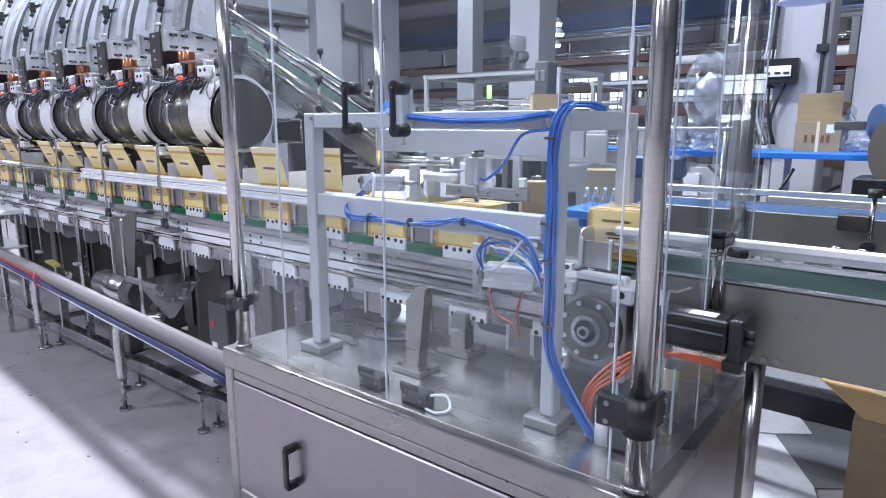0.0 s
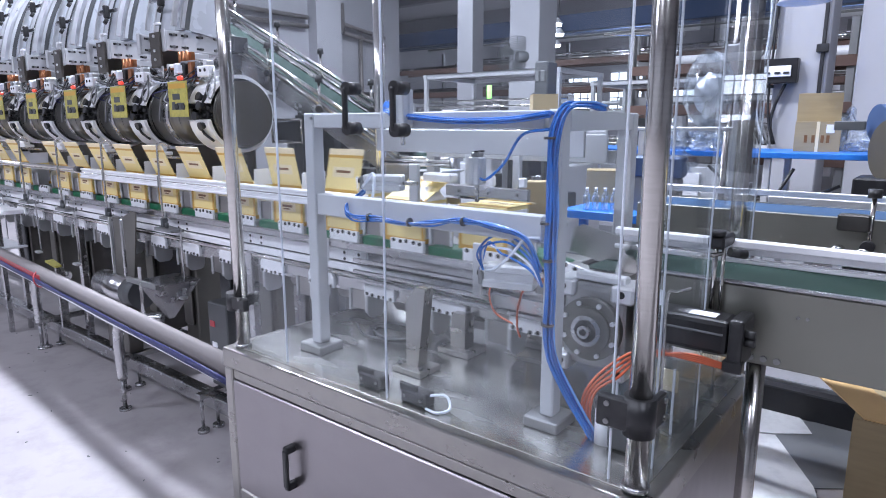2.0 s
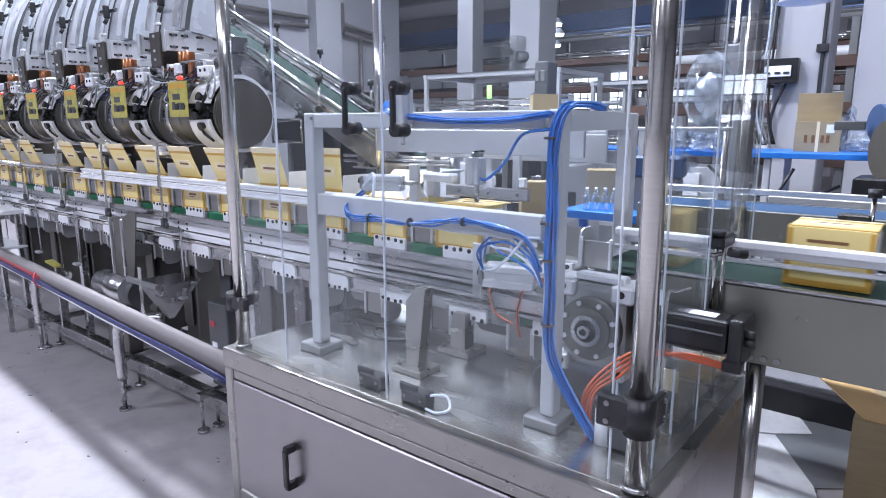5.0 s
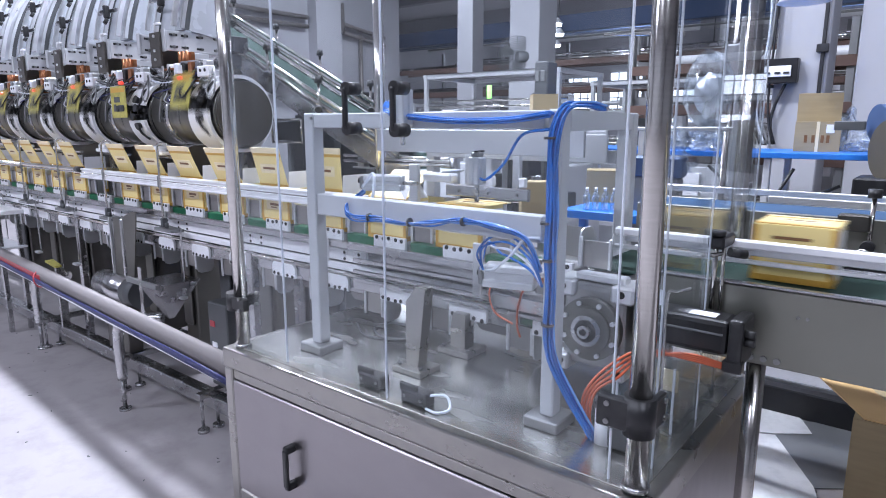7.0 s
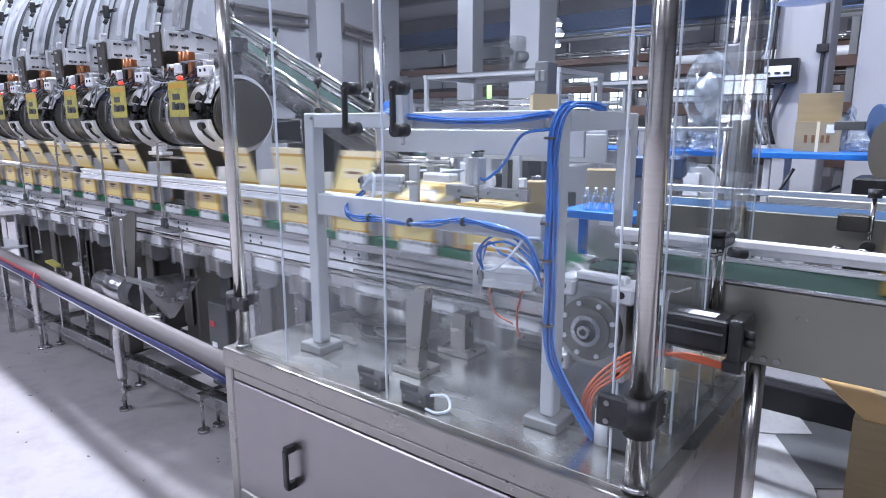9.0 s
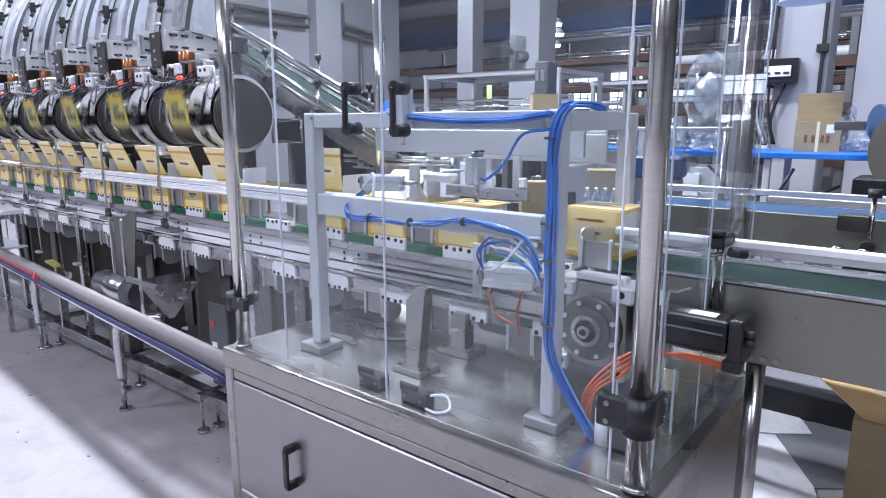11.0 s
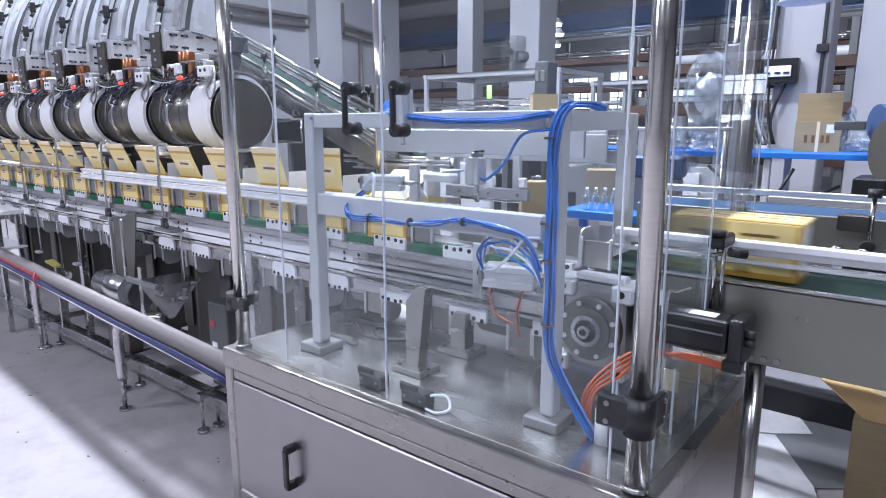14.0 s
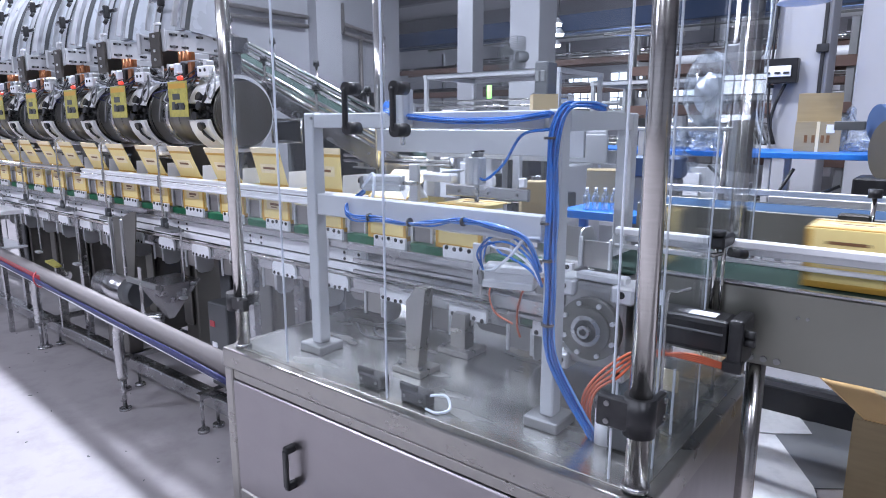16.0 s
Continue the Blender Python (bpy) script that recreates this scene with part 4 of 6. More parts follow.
def make_carrier():
    t = thing("chain_carrier", (0, 0, 0), "white carton carrier with black bolts on the conveyor chain", "carrier", "carton carriers on the chain")
    bm = B()
    prism(bm, [(-0.05, 0.0), (-0.05, 0.044), (0.105, 0.044), (0.105, 0.0), (0.082, -0.03), (-0.027, -0.03)], "y", -0.012, 0.0)
    p = part("plate", bm, WHITEPL, t)
    for x, z in ((-0.033, 0.038), (0.0, 0.035), (0.027, 0.038), (0.062, 0.036), (0.09, 0.034)):
        cyl_part("bolt", HOLE, p, (x, -0.0145, z), (x, -0.011, z), 0.0075, 10)
    bm = B()
    prism(bm, [(-0.055, 0.006), (-0.03, 0.0), (-0.02, -0.03), (-0.05, -0.035)], "y", 0.002, 0.05)
    part("arm", bm, DKGREY, t)
    bm = B()
    prism(bm, [(-0.1, 0.034), (0.1, 0.034), (0.1, 0.11), (0.08, 0.13), (-0.08, 0.13), (-0.1, 0.11)], "y", 0.142, 0.147)
    part("back_wall", bm, BUCKET, t, "grey sheet steel bucket wall")
    bm = B()
    bx(bm, -0.222, -0.053, 0.012, 0.095, -0.006, 0.027, 0.003)
    part("belt_block", bm, GREENBELT, t, "green belt block")
    bm = B()
    bx(bm, -0.052, 0.107, 0.004, 0.095, -0.004, 0.026, 0.003)
    part("seat_block", bm, BRIGHTSTEEL, t)
    bm = B()
    prism(bm, [(0.012, 0.03), (0.11, 0.03), (0.11, 0.12), (0.1, 0.14), (0.085, 0.147), (0.037, 0.147), (0.022, 0.14), (0.012, 0.12)], "x", 0.112, 0.117)
    part("side_wall", bm, ALU, t, "bright round-cornered bucket wall")
    bm = B()
    bx(bm, 0.119, 0.215, 0.018, 0.022, 0.036, 0.115, 0.001)
    part("front_wall", bm, BUCKET, t, "grey sheet steel bucket wall")
    for x in (0.121, 0.211):
        bm = B()
        bx(bm, x - 0.005, x + 0.005, 0.009, 0.018, 0.036, 0.125, 0.002)
        part("bucket_rod", bm, ALU, t, "bright steel edge rod")
    return t


W, D, HGT = 0.19, 0.13, 0.15
Y_CARTON, Z_CARTON = 1.668, 1.036


def make_carton():
    t = thing("tea_carton", (0, 0, 0), "yellow printed carton with a white panel, lid folding down", "carton", "yellow cartons on the line")
    bm = B()
    bx(bm, -W / 2, W / 2, 0, D, 0, HGT, 0.0015)
    body = part("body", bm, YELLOW, t)
    bm = B()
    bx(bm, -W / 2 - 0.001, W / 2 + 0.001, -0.0012, D + 0.0012, 0, 0.016, 0.0004)
    bx(bm, -W / 2 - 0.001, -W / 2 + 0.012, -0.0011, 0.001, 0.014, HGT - 0.004, 0.0003)
    bx(bm, W / 2 - 0.012, W / 2 + 0.001, -0.0011, 0.001, 0.014, HGT - 0.004, 0.0003)
    part("amber_border", bm, AMBER, t)
    bm = B()
    bx(bm, W / 2 - 0.001, W / 2 + 0.0016, 0.012, D - 0.006, 0.018, HGT - 0.012, 0.0004)
    part("end_label", bm, CARDWHITE, t, "white glued end panel")
    bm = B()
    bx(bm, -0.06, 0.05, -0.0016, 0.001, 0.055, 0.1, 0.0003)
    part("front_panel", bm, PALE, t, "pale printed field")
    for x0, x1, z0, z1 in ((-0.035, 0.03, 0.072, 0.082), (-0.03, 0.012, 0.062, 0.067), (-0.05, 0.04, 0.112, 0.12)):
        bm = B()
        bx(bm, x0, x1, -0.0022, 0.0005, z0, z1, 0.0002)
        part("print_bar", bm, INKBROWN, t, "dark print")
    # the lid stands up from the front edge, printed side towards the aisle
    LID = 0.175
    bm = B()
    bx(bm, -W / 2, W / 2, -0.0015, 0.0015, 0, LID, 0.0005)
    lid = part("lid", bm, YELLOW, t, "open printed lid")
    lid.location = (0, 0.002, HGT)
    bm = B()
    bx(bm, -W / 2 - 0.0005, W / 2 + 0.0005, -0.0025, 0.0025, LID - 0.022, LID + 0.001, 0.0004)
    part("tuck_edge", bm, PALE, lid, "pale tuck flap")
    bm = B()
    bx(bm, -W / 2 - 0.0005, W / 2 + 0.0005, -0.0025, 0.0025, LID - 0.034, LID - 0.023, 0.0004)
    part("lid_border", bm, AMBER, lid)
    bm = B()
    bx(bm, -W / 2 - 0.0005, W / 2 + 0.0005, -0.0025, 0.0025, 0, 0.018, 0.0004)
    part("lid_border", bm, AMBER, lid)
    bm = B()
    bx(bm, -0.06, 0.06, -0.0027, 0.0, 0.065, 0.105, 0.0003)
    part("lid_field", bm, PALE, lid)
    bm = B()
    bx(bm, -0.04, 0.04, -0.0034, -0.001, 0.082, 0.092, 0.0002)
    part("lid_print", bm, INKBROWN, lid)
    bm = B()
    bx(bm, -0.0012, 0.0012, 0.002, D - 0.004, 0, 0.072, 0.0004)
    flap = part("side_flap", bm, CARDWHITE, t, "white inner side flap")
    flap.location = (W / 2, 0, HGT)
    return t


# ---- leaflet feeders over the line ----
DRUM_Y, DRUM_Z, HEAD_X, HEAD_PITCH, HEADS = 1.95, 1.505, -3.345, 0.645, 7
ROTOR_X = -3.03


def make_rotor():
    t = thing("rotary_feeder", (0, 0, 0), "white feeder disc with black suction arms holding a yellow leaflet", "feeder disc", "rotary feeder discs over the line")
    bm = B()
    n, a0, a1 = 40, radians(-171), radians(164)
    ring = [(r * math.cos(a0 + (a1 - a0) * k / n), r * math.sin(a0 + (a1 - a0) * k / n)) for r, ks in ((0.196, range(n + 1)), (0.178, range(n, -1, -1))) for k in ks]
    prism(bm, ring, "x", -0.035, 0.14)
    part("white_shell", bm, WHITEPL, t, "white curved shell")
    for x in (-0.052, 0.141):
        cyl_part("side_ring", DRUM, t, (x, 0, 0), (x + 0.016, 0, 0), 0.166, 36)
    cyl_part("core", DKGREY, t, (-0.036, 0, 0), (0.141, 0, 0), 0.12, 28)
    for a in (20, -25, 65):
        c, s_ = math.cos(radians(a)), math.sin(radians(a))
        bm = B()
        cy(bm, (0.0, 0.19 * c, 0.19 * s_), (0.0, 0.215 * c, 0.215 * s_), 0.022, 14)
        bx(bm, -0.03, 0.03, 0.2 * c - 0.01, 0.2 * c + 0.01, 0.2 * s_ - 0.012, 0.2 * s_ + 0.012, 0.004)
        part("fitting", bm, BLACK, t)
    hose_part("hose", BLACK, t, [(0.03 * math.sin(j * 2.1), 0.206 * math.cos(radians(-60 + 22 * j)), 0.206 * math.sin(radians(-60 + 22 * j))) for j in range(7)], 0.006, 8)
    hose_part("hose", BLACK, t, [(0.05 + 0.02 * math.sin(j * 1.7), 0.206 * math.cos(radians(-10 + 18 * j)), 0.206 * math.sin(radians(-10 + 18 * j))) for j in range(6)], 0.005, 8)
    for a_, x0 in ((157, 0.075), (170, 0.095), (183, 0.06), (197, 0.09)):
        a = radians(a_)
        c, s = math.cos(a), math.sin(a)
        bm = B()
        cy(bm, (x0, 0.1 * c, 0.1 * s), (x0, 0.18 * c, 0.18 * s), 0.013, 14)
        cy(bm, (x0, 0.16 * c, 0.16 * s), (x0 - 0.07, 0.18 * c, 0.18 * s), 0.01, 12)
        cy(bm, (x0, 0.18 * c, 0.18 * s), (x0, 0.22 * c, 0.22 * s), 0.012, 12, 0.022)
        bx(bm, x0 - 0.02, x0 + 0.03, 0.14 * c - 0.022, 0.14 * c + 0.022, 0.14 * s - 0.02, 0.14 * s + 0.02, 0.005)
        arm = part("suction_arm", bm, BLACKMETAL, t, "black suction arm")
        bm = B()
        cy(bm, (x0 + 0.031, 0.14 * c, 0.14 * s), (x0 + 0.036, 0.14 * c, 0.14 * s), 0.007, 10)
        part("nozzle_screw", bm, STEEL, arm)
    for k in range(3):
        pts = []
        for j in range(6):
            a = radians(132 + 12 * k + 13 * j)
            r = 0.19 + 0.02 * math.sin(j * 1.3 + k)
            pts.append((0.075 + 0.05 * math.sin(j * 1.1 + k), r * math.cos(a), r * math.sin(a)))
        hose_part("hose", BLACK, t, pts, 0.0065, 8)
    # the gripper that carries one leaflet
    bm = B()
    bx(bm, -0.16, 0.0, -0.155, -0.145, 0.06, 0.075, 0.003)
    bx(bm, -0.17, -0.03, -0.15, -0.14, -0.02, 0.0, 0.003)
    part("gripper", bm, STEEL, t)
    bm = B()
    bx(bm, -0.16, 0.02, -0.225, -0.221, -0.015, 0.16, 0.0008)
    leaf = part("leaflet", bm, LEAFLET, t, "yellow printed leaflet")
    bm = B()
    bx(bm, -0.15, 0.01, -0.2262, -0.2245, 0.125, 0.15, 0.0002)
    part("print_band", bm, AMBER, leaf)
    for j, (x0, x1, z0, z1) in enumerate(((-0.12, -0.05, 0.07, 0.1), (-0.08, -0.01, 0.02, 0.055), (-0.13, -0.1, 0.02, 0.06))):
        bm = B()
        bx(bm, x0, x1, -0.2262, -0.2245, z0, z1, 0.0002)
        part("print_bar", bm, DKGREY, leaf)
    bm = B()
    for x in (-0.08, -0.02):
        cy(bm, (x, -0.145, 0.04), (x, -0.232, 0.035), 0.011, 12, 0.016)
    part("sucker", bm, BLACK, t)
    return t


def make_feeder_frame():
    """One magazine: drum, slotted side plates, curved leaflet chute and sensor boxes."""
    t = thing("leaflet_magazine", (0, 0, 0), "leaflet magazine with a tall curved pale chute and slotted side plates", "magazine", "leaflet magazines over the line")
    cyl_part("drum", DRUM, t, (-0.17, 0, 0), (0.268, 0, 0), 0.165, 40, "dark polished steel drum")
    cyl_part("collar", DARKSTEEL, t, (0.25, 0, 0), (0.27, 0, 0), 0.168, 40)
    cyl_part("collar", STEEL, t, (-0.03, 0, 0), (0.03, 0, 0), 0.169, 40)
    cyl_part("shaft", STEEL, t, (0.26, 0, 0), (0.47, 0, 0), 0.02, 16)
    # side plates across the line, with two rows of adjusting slots
    for x in (0.0, -0.27):
        bm = B()
        bx(bm, x - 0.012, x, -0.13, 0.2, 0.335, 0.44, 0.003)
        bx(bm, x - 0.034, x + 0.001, -0.138, -0.13, 0.33, 0.445, 0.002)
        pl = part("slotted_plate", bm, GREYPAINT, t)
        for zz in (0.419, 0.357):
            for y0, y1 in ((-0.112, -0.062), (-0.045, 0.0), (0.045, 0.09), (0.15, 0.175)):
                bm = B()
                bx(bm, x - 0.004, x + 0.002, y0, y1, zz - 0.007, zz + 0.007, 0.003)
                part("slot", bm, HOLE, pl)
                bm = B()
                cy(bm, (x + 0.001, (y0 + y1) / 2, zz), (x + 0.009, (y0 + y1) / 2, zz), 0.008, 8)
                part("slot_screw", bm, BOLT, pl)
    br = box_part("dark_bracket", BRACKET, t, -0.127, -0.025, -0.155, -0.14, 0.25, 0.43, 0.003, "dark bolted bracket")
    box_part("bracket_web", BRACKET, t, -0.127, -0.117, -0.139, 0.05, 0.25, 0.43, 0.002)
    for z in (0.29, 0.335, 0.41):
        cyl_part("bolt", ALU, br, (-0.075, -0.162, z), (-0.075, -0.154, z), 0.008, 8)
    for x in (0.0, 0.035, 0.075):
        cyl_part("copper_rod", COPPER, t, (x, -0.06, 0.241), (x, -0.06, 0.333), 0.009, 10, "brown copper coloured rod")
    box_part("copper_bar", COPPER, t, -0.02, 0.12, -0.15, -0.04, 0.228, 0.24, 0.003)
    box_part("copper_plate", COPPER, t, -0.01, 0.09, -0.045, -0.02, 0.24, 0.33, 0.003)
    bm = B()
    bx(bm, 0.0, 0.014, -0.05, 0.11, 0.3, 0.333, 0.002)
    bx(bm, 0.0, 0.014, -0.05, -0.02, 0.2, 0.3, 0.002)
    bx(bm, 0.0, 0.014, 0.08, 0.11, 0.2, 0.3, 0.002)
    bx(bm, 0.004, 0.01, -0.02, 0.08, 0.22, 0.3, 0.001)
    part("bridge_plate", bm, GREYPAINT, t)
    box_part("bridge_slot", HOLE, t, 0.009, 0.012, 0.01, 0.06, 0.255, 0.275, 0.001)
    box_part("sensor_box", MIDGREY, t, 0.12, 0.32, -0.13, -0.07, 0.17, 0.27, 0.004)
    box_part("sensor_face", BLUEDK, t, 0.24, 0.31, -0.135, -0.131, 0.17, 0.235, 0.002, "dark blue sensor")
    v = box_part("valve", WHITEPL, t, 0.345, 0.45, -0.17, -0.13, 0.18, 0.232, 0.004)
    for x in (0.38, 0.42):
        cyl_part("screw", HOLE, v, (x, -0.173, 0.21), (x, -0.1695, 0.21), 0.008, 10)
    bm = B()
    bx(bm, 0.2, 0.24, -0.2, -0.18, 0.168, 0.19, 0.006)
    part("indicator", bm, RED, t, "glowing red indicator")
    box_part("indicator_body", CLEARHOSE, t, 0.195, 0.225, -0.205, -0.175, 0.2, 0.245, 0.004)
    cyl_part("roller", STEEL, t, (0.36, -0.05, 0.25), (0.5, -0.05, 0.25), 0.035, 24)
    cyl_part("roller", ALU, t, (0.3, -0.12, 0.155), (0.42, -0.12, 0.155), 0.014, 16)
    tray = box_part("lower_tray", WHITEPL, t, -0.08, 0.075, -0.24, -0.18, -0.215, -0.195, 0.004)
    box_part("tray_cap", WHITEPL, tray, -0.05, 0.03, -0.235, -0.19, -0.194, -0.17, 0.004)
    cyl_part("drop_rod", TUBE, t, (-0.105, -0.2, -0.225), (0.275, -0.2, -0.225), 0.007, 10)
    rnd = random.Random(21)
    for i in range(12):
        a = Vector((rnd.uniform(0.0, 0.45), -0.15, rnd.uniform(0.17, 0.25)))
        b = Vector((rnd.uniform(-0.1, 0.12), -0.18, rnd.uniform(0.06, 0.2)))
        c = (a + b) / 2 + Vector((rnd.uniform(-0.05, 0.06), -0.01, -0.02))
        hose_part("wire", (BLACK, BLACK, CLEARHOSE, DKGREY, BLUEDK)[i % 5], t, [a, c, b, b + Vector((0.02, 0.06, -0.03))], 0.0035, 6)
    for i in range(6):
        x = 0.02 + 0.07 * i
        bm = B()
        bx(bm, x, x + rnd.uniform(0.025, 0.05), -0.15, -0.11, 0.2 - rnd.uniform(0, 0.05), 0.26, 0.003)
        part("connector", bm, (ALU, WHITEPL, BLACK, COPPER, STEEL, ALU)[i], t)
    hose_part("hose_loop", MIDGREY, t, [(0.44, -0.14, 0.22), (0.5, -0.17, 0.17), (0.52, -0.19, 0.1), (0.48, -0.19, 0.07), (0.44, -0.18, 0.12), (0.46, -0.15, 0.19)], 0.0045, 8)
    hose_part("hose_loop", BLACK, t, [(0.3, -0.14, 0.2), (0.34, -0.2, 0.14), (0.28, -0.22, 0.08), (0.23, -0.2, 0.12), (0.25, -0.16, 0.18)], 0.005, 8)
    hose_part("hose", MIDGREY, t, [(-0.02, -0.15, 0.25), (0.02, -0.17, 0.16), (-0.02, -0.18, 0.05), (-0.04, -0.18, -0.04)], 0.006, 8)

    # curved chute: it rises upright and then bends away from the aisle
    def arc(r0, r1, x0, x1, name, m, a0=170.5, a1=138, label=""):
        bm = B()
        n = 18
        cc = (1.2, 0.25)
        ang = [radians(a0 + (a1 - a0) * k / n) for k in range(n + 1)]
        pts = [(cc[0] + r0 * math.cos(a), cc[1] + r0 * math.sin(a)) for a in ang]
        pts += [(cc[0] + r1 * math.cos(a), cc[1] + r1 * math.sin(a)) for a in ang[::-1]]
        prism(bm, pts, "x", x0, x1)
        return part(name, bm, m, t, label)
    for x in (0.002, -0.276):
        arc(1.213, 1.03, x, x + 0.008, "chute_side", PANELBLUE, label="pale blue-grey curved sheet")
        arc(1.315, 1.29, x - 0.006, x + 0.016, "chute_rail", ALU)
        arc(1.265, 1.245, x - 0.006, x + 0.016, "chute_rail", ALU)
        arc(1.243, 1.215, x, x + 0.006, "chute_gap", DKGREY)
    arc(1.235, 1.225, -0.262, -0.004, "chute_front", PANELBLUE)
    arc(1.05, 1.035, -0.266, 0.0, "chute_back", PANELBLUE)
    for a in (164, 156, 149):
        y, z = 1.2 + 1.34 * math.cos(radians(a)), 0.25 + 1.34 * math.sin(radians(a))
        bm = B()
        cy(bm, (-0.17, y, z), (-0.1, y, z), 0.008, 10)
        bx(bm, -0.115, -0.09, y - 0.015, y + 0.02, z - 0.045, z + 0.03, 0.006)
        cy(bm, (-0.1, y, z - 0.05), (-0.1, y - 0.015, z - 0.075), 0.012, 10)
        part("latch", bm, BLACK, t, "black spring latch")
        bm = B()
        bx(bm, -0.262, -0.004, y + 0.02, y + 0.035, z - 0.01, z + 0.01, 0.002)
        part("crossbar", bm, STEEL, t)
    bm = B()
    bx(bm, -0.1, -0.05, -0.14, -0.12, 0.47, 0.482, 0.002)
    bx(bm, -0.1, -0.088, -0.14, -0.12, 0.44, 0.47, 0.002)
    part("hook_plate", bm, WHITEPL, t)
    return t


BRACKET = mat("dark_bracket_steel", (0.1, 0.092, 0.082), 0.4, 0.5, 0.15, 8, dirt=(0.05, 0.05, 0.05), dirt_amt=0.4)
PANELBLUE = mat("pale_chute_sheet", (0.56, 0.59, 0.64), 0.3, 0.1, 0.08, 3, 0.05, 40, dirt=(0.4, 0.43, 0.48), dirt_amt=0.4)
mag = make_feeder_frame()
rotor = make_rotor()
ROTORS = []
for k in range(HEADS):
    place = pose(HEAD_X - HEAD_PITCH * k, DRUM_Y, DRUM_Z)
    spot = pose(ROTOR_X - HEAD_PITCH * k, DRUM_Y, DRUM_Z)
    if k == 0:
        mag.matrix_basis, rotor.matrix_basis = place, spot
        ROTORS.append(rotor)
    else:
        copy_thing(mag, place)
        ROTORS.append(copy_thing(rotor, spot))


def feeder_beam():
    t = thing("feeder_frame", (-4, 2.2, 0), "steel posts and beam that carry the leaflet magazines", "machine frame")
    box_part("beam", STEEL, t, -8.2, -3.3, 2.2, 2.3, 1.86, 1.95, 0.004)
    for x in (-3.4, -5.0, -6.9, -8.1):
        box_part("post", STEEL, t, x - 0.04, x + 0.04, 2.21, 2.29, 0.0, 1.86, 0.004)
    cyl_part("drum", BRACKET, t, (HEAD_X + 0.475, DRUM_Y, DRUM_Z), (HEAD_X + 0.49, DRUM_Y, DRUM_Z), 0.165, 40, "dark polished steel drum")
    box_part("back_sheet", DARKSTEEL, t, -8.1, -3.3, 2.3, 2.31, 0.9, 1.7, 0.002)


feeder_beam()


# ---- inclined belt behind the machine ----
def incline():
    piv = Vector((-2.2, 2.5, 1.25))
    t = thing("inclined_conveyor", piv, "steep green belt conveyor with polished rails and black knobs", "conveyor")
    def q(s, y, dz=0.0):
        return piv + Vector((-s * math.cos(0.44), y - piv.y, s * math.sin(0.44) + dz))
    def slab(name, m, y0, y1, z0, z1, s0=-0.1, s1=3.2, label=""):
        bm = B()
        vs = bx(bm, -s1, -s0, y0 - 2.5, y1 - 2.5, z0, z1, 0.003)
        bmesh.ops.rotate(bm, cent=(0, 0, 0), matrix=Matrix.Rotation(0.44, 3, "Y"), verts=bm.verts[:])
        bmesh.ops.translate(bm, vec=piv, verts=bm.verts[:])
        return part(name, bm, m, t, label)
    slab("belt", DARKBELT, 2.4, 2.7, 0.0, 0.014, label="dark green belt")
    slab("side_frame", STEEL, 2.37, 2.39, -0.08, 0.02)
    slab("side_frame", STEEL, 2.71, 2.73, -0.08, 0.02)
    for y in (2.38, 2.74):
        bm = B()
        cy(bm, q(0, y, 0.09), q(3.2, y, 0.09), 0.012, 14)
        cy(bm, q(0, y, 0.045), q(3.2, y, 0.045), 0.016, 14)
        part("guide_rail", bm, TUBE, t, "polished guide rail")
    for s in (0.62, 1.11, 1.58, 2.1):
        for y in (2.36, 2.76):
            bm = B()
            p = q(s, y)
            cy(bm, p + Vector((0, 0, -0.02)), p + Vector((0, 0, 0.17)), 0.009, 10)
            st = part("rail_stand", bm, TUBE, t)
            bm = B()
            cy(bm, p + Vector((0, 0, 0.165)), p + Vector((0, 0, 0.2)), 0.022, 14, 0.018)
            cy(bm, p + Vector((0.02, -0.02, 0.03)), p + Vector((0.05, -0.05, 0.02)), 0.018, 14)
            part("knob", bm, BLACK, st, "black star knob")
    return t


INCLINE = incline()
for sx_ in (-3.0, -4.6):
    t_ = thing("belt_stand", (sx_, 2.55, 0), "dark square-tube stand under the inclined belt", "stand", "stands under the inclined belt")
    for y_ in (2.43, 2.67):
        box_part("leg", DKGREY, t_, sx_ - 0.03, sx_ + 0.03, y_ - 0.03, y_ + 0.03, 0, 1.25 + (-2.2 - sx_) * 0.47 - 0.12, 0.004)
    box_part("crossbar", DKGREY, t_, sx_ - 0.02, sx_ + 0.02, 2.46, 2.64, 0.6, 0.66, 0.003)

